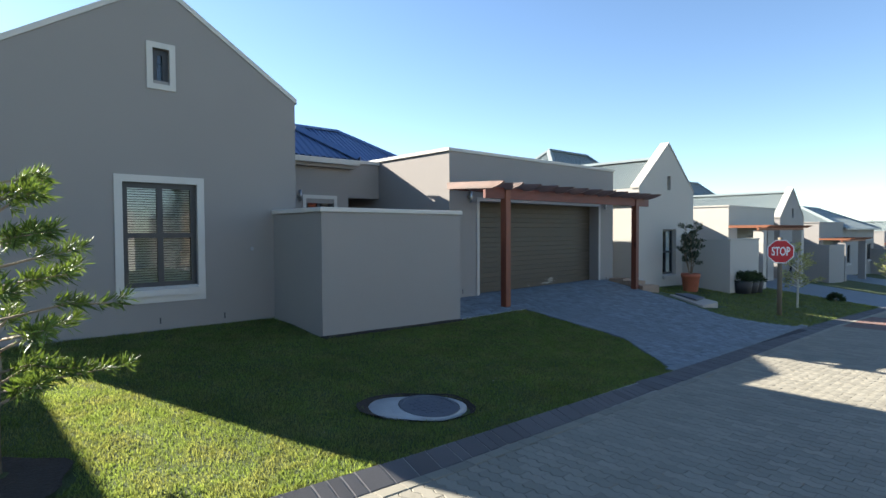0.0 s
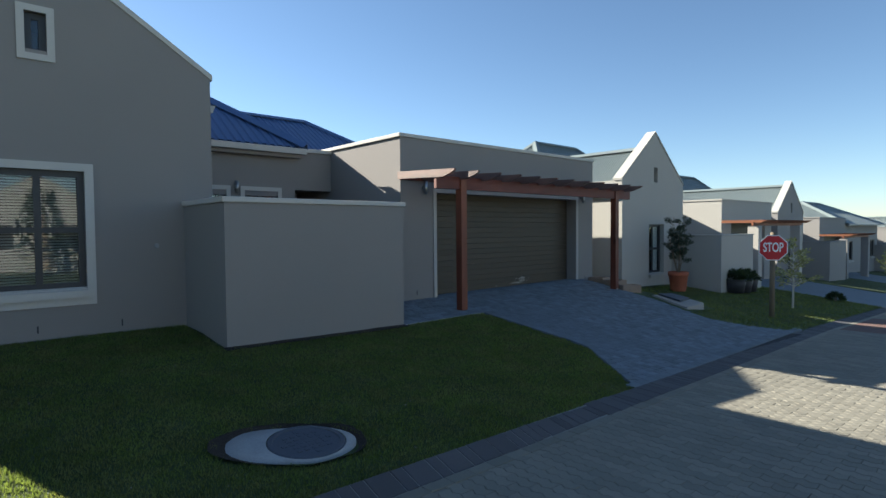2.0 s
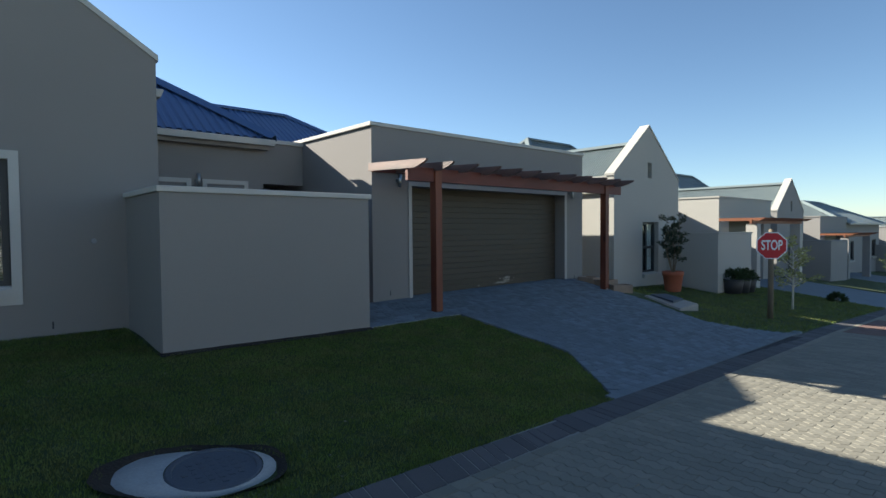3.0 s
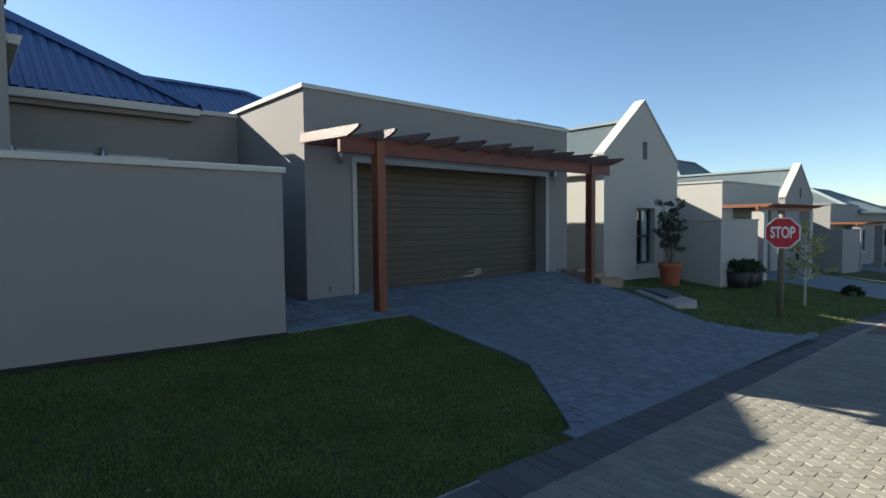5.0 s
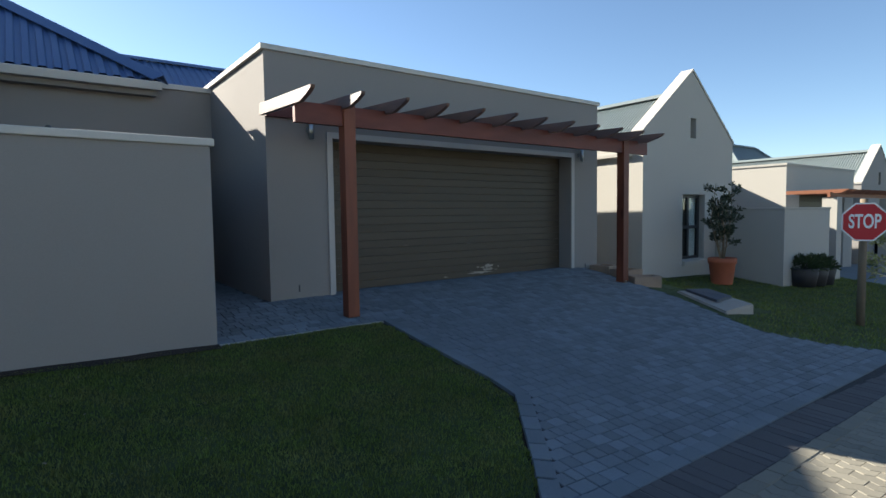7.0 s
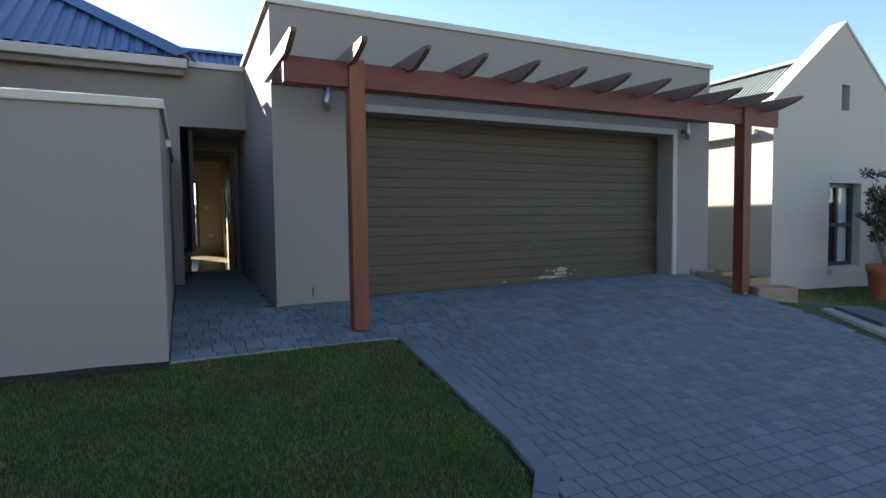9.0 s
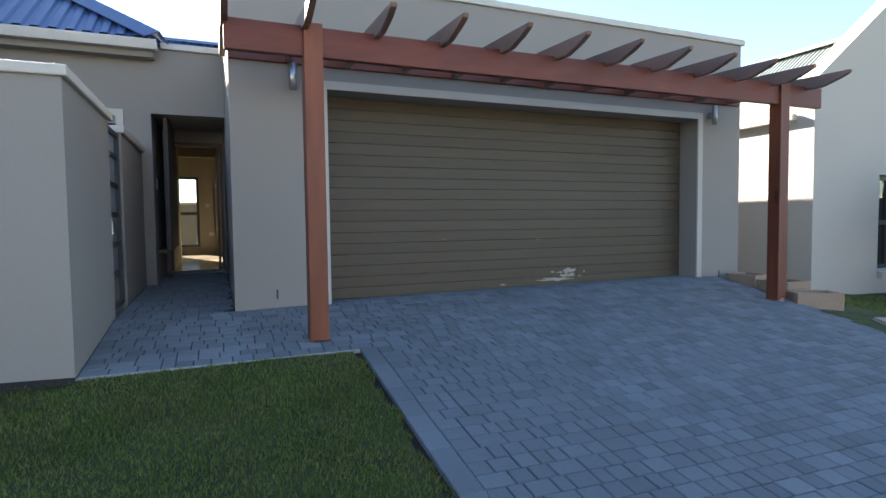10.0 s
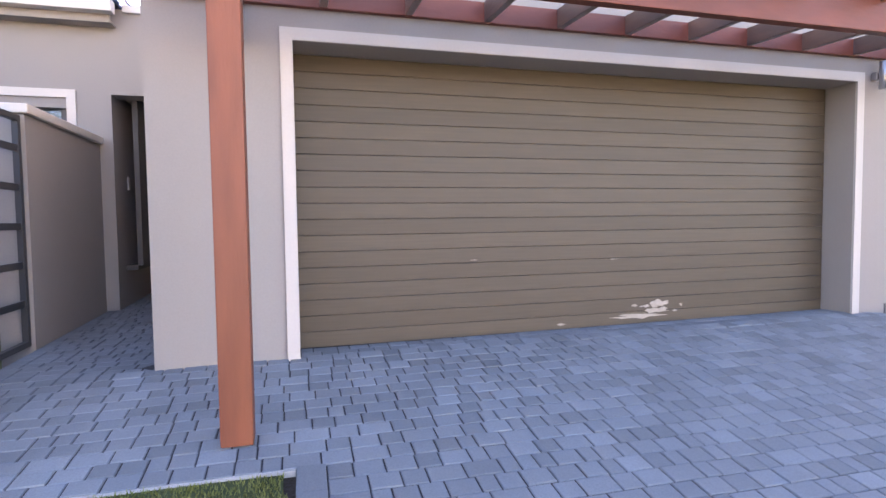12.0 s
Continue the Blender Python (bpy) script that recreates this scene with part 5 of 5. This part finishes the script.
# ---- grass blades ----
def blades(name, spots, seed, height, label, width=0.008):
    rng = np.random.default_rng(seed)
    n = len(spots)
    xy = np.array(spots)
    z = np.array([ground_z(a, b) for a, b in spots]) - 0.025
    clump = np.sin(xy[:, 0] * 37 + 2 * np.sin(xy[:, 1] * 21)) * np.sin(xy[:, 1] * 33 + 2 * np.sin(xy[:, 0] * 17))
    patch = np.sin(xy[:, 0] * 5.1 + np.sin(xy[:, 1] * 3.3) * 2) * np.sin(xy[:, 1] * 4.3 + 1.7)
    h = height * rng.uniform(0.5, 1.25, n) * (1 + 0.45 * clump + 0.25 * patch)
    ang = rng.uniform(0, 2 * np.pi, n)
    lean = rng.uniform(0.3, 2.4, n) * h
    la = rng.uniform(0, 2 * np.pi, n)
    w = width * rng.uniform(0.6, 1.3, n)
    a = np.stack([xy[:, 0] - np.cos(ang) * w / 2, xy[:, 1] - np.sin(ang) * w / 2, z], 1)
    b = np.stack([xy[:, 0] + np.cos(ang) * w / 2, xy[:, 1] + np.sin(ang) * w / 2, z], 1)
    c = np.stack([xy[:, 0] + np.cos(la) * lean, xy[:, 1] + np.sin(la) * lean, z + 0.025 + h], 1)
    v = np.stack([a, b, c], 1).reshape(-1, 3)
    me = bpy.data.meshes.new(name)
    me.vertices.add(3 * n), me.loops.add(3 * n), me.polygons.add(n)
    me.vertices.foreach_set("co", v.ravel())
    me.loops.foreach_set("vertex_index", np.arange(3 * n, dtype=np.int32))
    me.polygons.foreach_set("loop_start", np.arange(0, 3 * n, 3, dtype=np.int32))
    me.update(calc_edges=True)
    me.materials.append(BLADE)
    tagged(new(name, me), label, "grass", kind="stuff")


def scatter(n, x0, x1, y0, y1, keep, seed):
    rng = np.random.default_rng(seed)
    pts = np.stack([rng.uniform(x0, x1, n), rng.uniform(y0, y1, n)], 1)
    return [(float(a), float(b)) for a, b in pts if keep(a, b)]


def on_lawn(x, y):
    q = math.cos(math.atan2(y - my, x - mx) + 0.42)
    if math.hypot(x - mx, y - my) < 0.39 + 0.31 * max(0.0, -q) ** 3 + 0.085 * max(0.0, q) ** 4 + 0.025 * math.sin(31 * x + 9 * y) or math.hypot((x - tx + 0.02) / 0.42, (y - ty + 0.24) / 0.44) < 1:
        return False
    if y < kerb_y(x) + kerb_w(x) + 0.008 + 0.012 * math.sin(14 * x) + 0.012 * math.sin(37 * x + 2):
        return False
    if 3.2 < x < 6.06 and y > 6.75 + 0.025 * math.sin(7 * x) + 0.03 * math.sin(17 * x + 1):
        return False
    return x < interp(y, DRIVE_LEFT) - 0.03 + 0.022 * math.sin(9 * y) + 0.018 * math.sin(23 * y + 1) if y < 6.77 else (x < 3.22 or (6.06 < x < 7.83 and y < 6.815))


blades("grass", scatter(310000, -1.4, 8.0, 3.0, 8.38, on_lawn, 1), 2, 0.0115, "short kikuyu lawn blades", 0.012)
blades("grass", scatter(30000, 12.4, 22.5, 3.2, 8.0, lambda x, y: y > kerb_y(x) + kerb_w(x) + 0.02 and x > interp(y, DRIVE_RIGHT) + 0.03 and not (12.6 < x < 14.1 and 5.15 < y < 8.1), 3), 4, 0.025, "short lawn blades beside the driveway", 0.014)


def flecks(spots, seed):
    """Dry leaf scraps lying on the lawn."""
    rng, v, f = random.Random(seed), [], []
    for x, y in spots:
        z, a, r = ground_z(x, y) + 0.016, rng.uniform(0, 6.28), rng.uniform(0.006, 0.016)
        o = len(v)
        for q, e in ((0, 1.0), (1.6, 0.5), (3.14, 1.0), (4.7, 0.5)):
            v.append((x + r * e * math.cos(a + q), y + r * e * math.sin(a + q), z + rng.uniform(0, 0.012)))
        f.append((o, o + 1, o + 2, o + 3))
    tagged(raw("leaf_litter", v, f, DRYLEAF), "scattered dry leaf scraps on the lawn", "leaf litter", kind="stuff")


flecks(scatter(110, 0.0, 7.8, 3.2, 6.7, on_lawn, 8), 9)


# ---- far trees on the skyline ----
def far_tree(x, y, h, seed, z=-3.0, leaf=0.9):
    random.seed(seed)
    t = thing("distant_tree", (x, y, z), "dark distant tree on the skyline", "tree", "skyline trees")
    bm = bmesh.new()
    tube(bm, [(x, y, z), (x, y, z + h * 0.8)], [0.35, 0.08], 6)
    part("trunk", bm, BARK, t)
    lv, lf = [], []
    for _ in range(500):
        f = random.random()
        r = h * 0.24 * (1 - f) ** 0.6 + 0.3
        d = Vector((random.gauss(0, 1), random.gauss(0, 1), random.gauss(0, 0.6))).normalized()
        at = Vector((x, y, z + h * (0.18 + 0.8 * f))) + d * r * random.uniform(0.4, 1)
        leaf_faces(lv, lf, at, d, any_side(d), leaf, leaf * 0.55)
    raw("crown", lv, lf, LEAF_DARK, t)


for i, (x, y, h) in enumerate(((150, 18, 9), (158, 21, 7.5), (166, 19, 8), (150, 26, 6), (175, 16, 7))):
    far_tree(x, y, h, 70 + i)


# ---- houses across the road, seen in the window glass ----
def across(x, y, w, eave, apex, seed):
    h = thing("house", (x, y, 0), "sunlit beige gabled house across the road", "house", "houses across the road")
    bm = bmesh.new()
    slab(bm, x, x + w, -1.0, eave, [(x + 0.8, x + 2.0, 0.9, 2.1), (x + w - 2.4, x + w - 1.2, 0.9, 2.1)], "y", y - 0.25, y)
    prism(bm, [(x, eave), (x + w, eave), (x + w / 2, apex)], "y", y - 0.25, y)
    part("wall", bm, PLASTER_PALE, h)
    for a in (x, x + w - 0.25):
        bm = bmesh.new()
        box(bm, a, a + 0.25, y - 7, y - 0.25, -1.0, eave)
        part("side_wall", bm, PLASTER_PALE, h)
    for a in (x + 0.8, x + w - 2.4):
        bm = bmesh.new()
        box(bm, a, a + 1.2, y - 0.16, y - 0.12, 0.9, 2.1)
        part("window", bm, FRAME, h)
    for s in (-1, 1):
        bm = bmesh.new()
        xe = x - 0.1 if s < 0 else x + w + 0.1
        corrugated(bm, ((xe, y, eave - 0.05), (xe, y - 7, eave - 0.05), (x + w / 2, y - 7, apex + 0.02), (x + w / 2, y, apex + 0.02)))
        part("roof", bm, ROOF_GREY, h)


across(1.0, -17.0, 6.0, 2.9, 4.6, 1)
across(9.5, -17.0, 5.0, 2.8, 4.4, 2)
across(-9.0, -17.0, 7.0, 3.0, 4.8, 3)
across(17.5, -17.0, 6.0, 2.5, 4.2, 4)
far_tree(8.5, -13.0, 4.2, 81, 0.0, 0.25)
far_tree(12.0, -14.0, 5.0, 82, -0.2, 0.25)
far_tree(3.8, -13.5, 3.6, 83, 0.0, 0.25)


# ---- next house along the road, whose eave shades the corner of the lawn ----
side_house = thing("house", (-4.9, 8.6, 0.4), "grey plastered gabled house next door", "house")
gable_wing(side_house, -7.0, -2.85, 8.6, 0.35, 3.95, 5.30, 17.0, PLASTER, ROOF, [], 0.07, over=0.02)
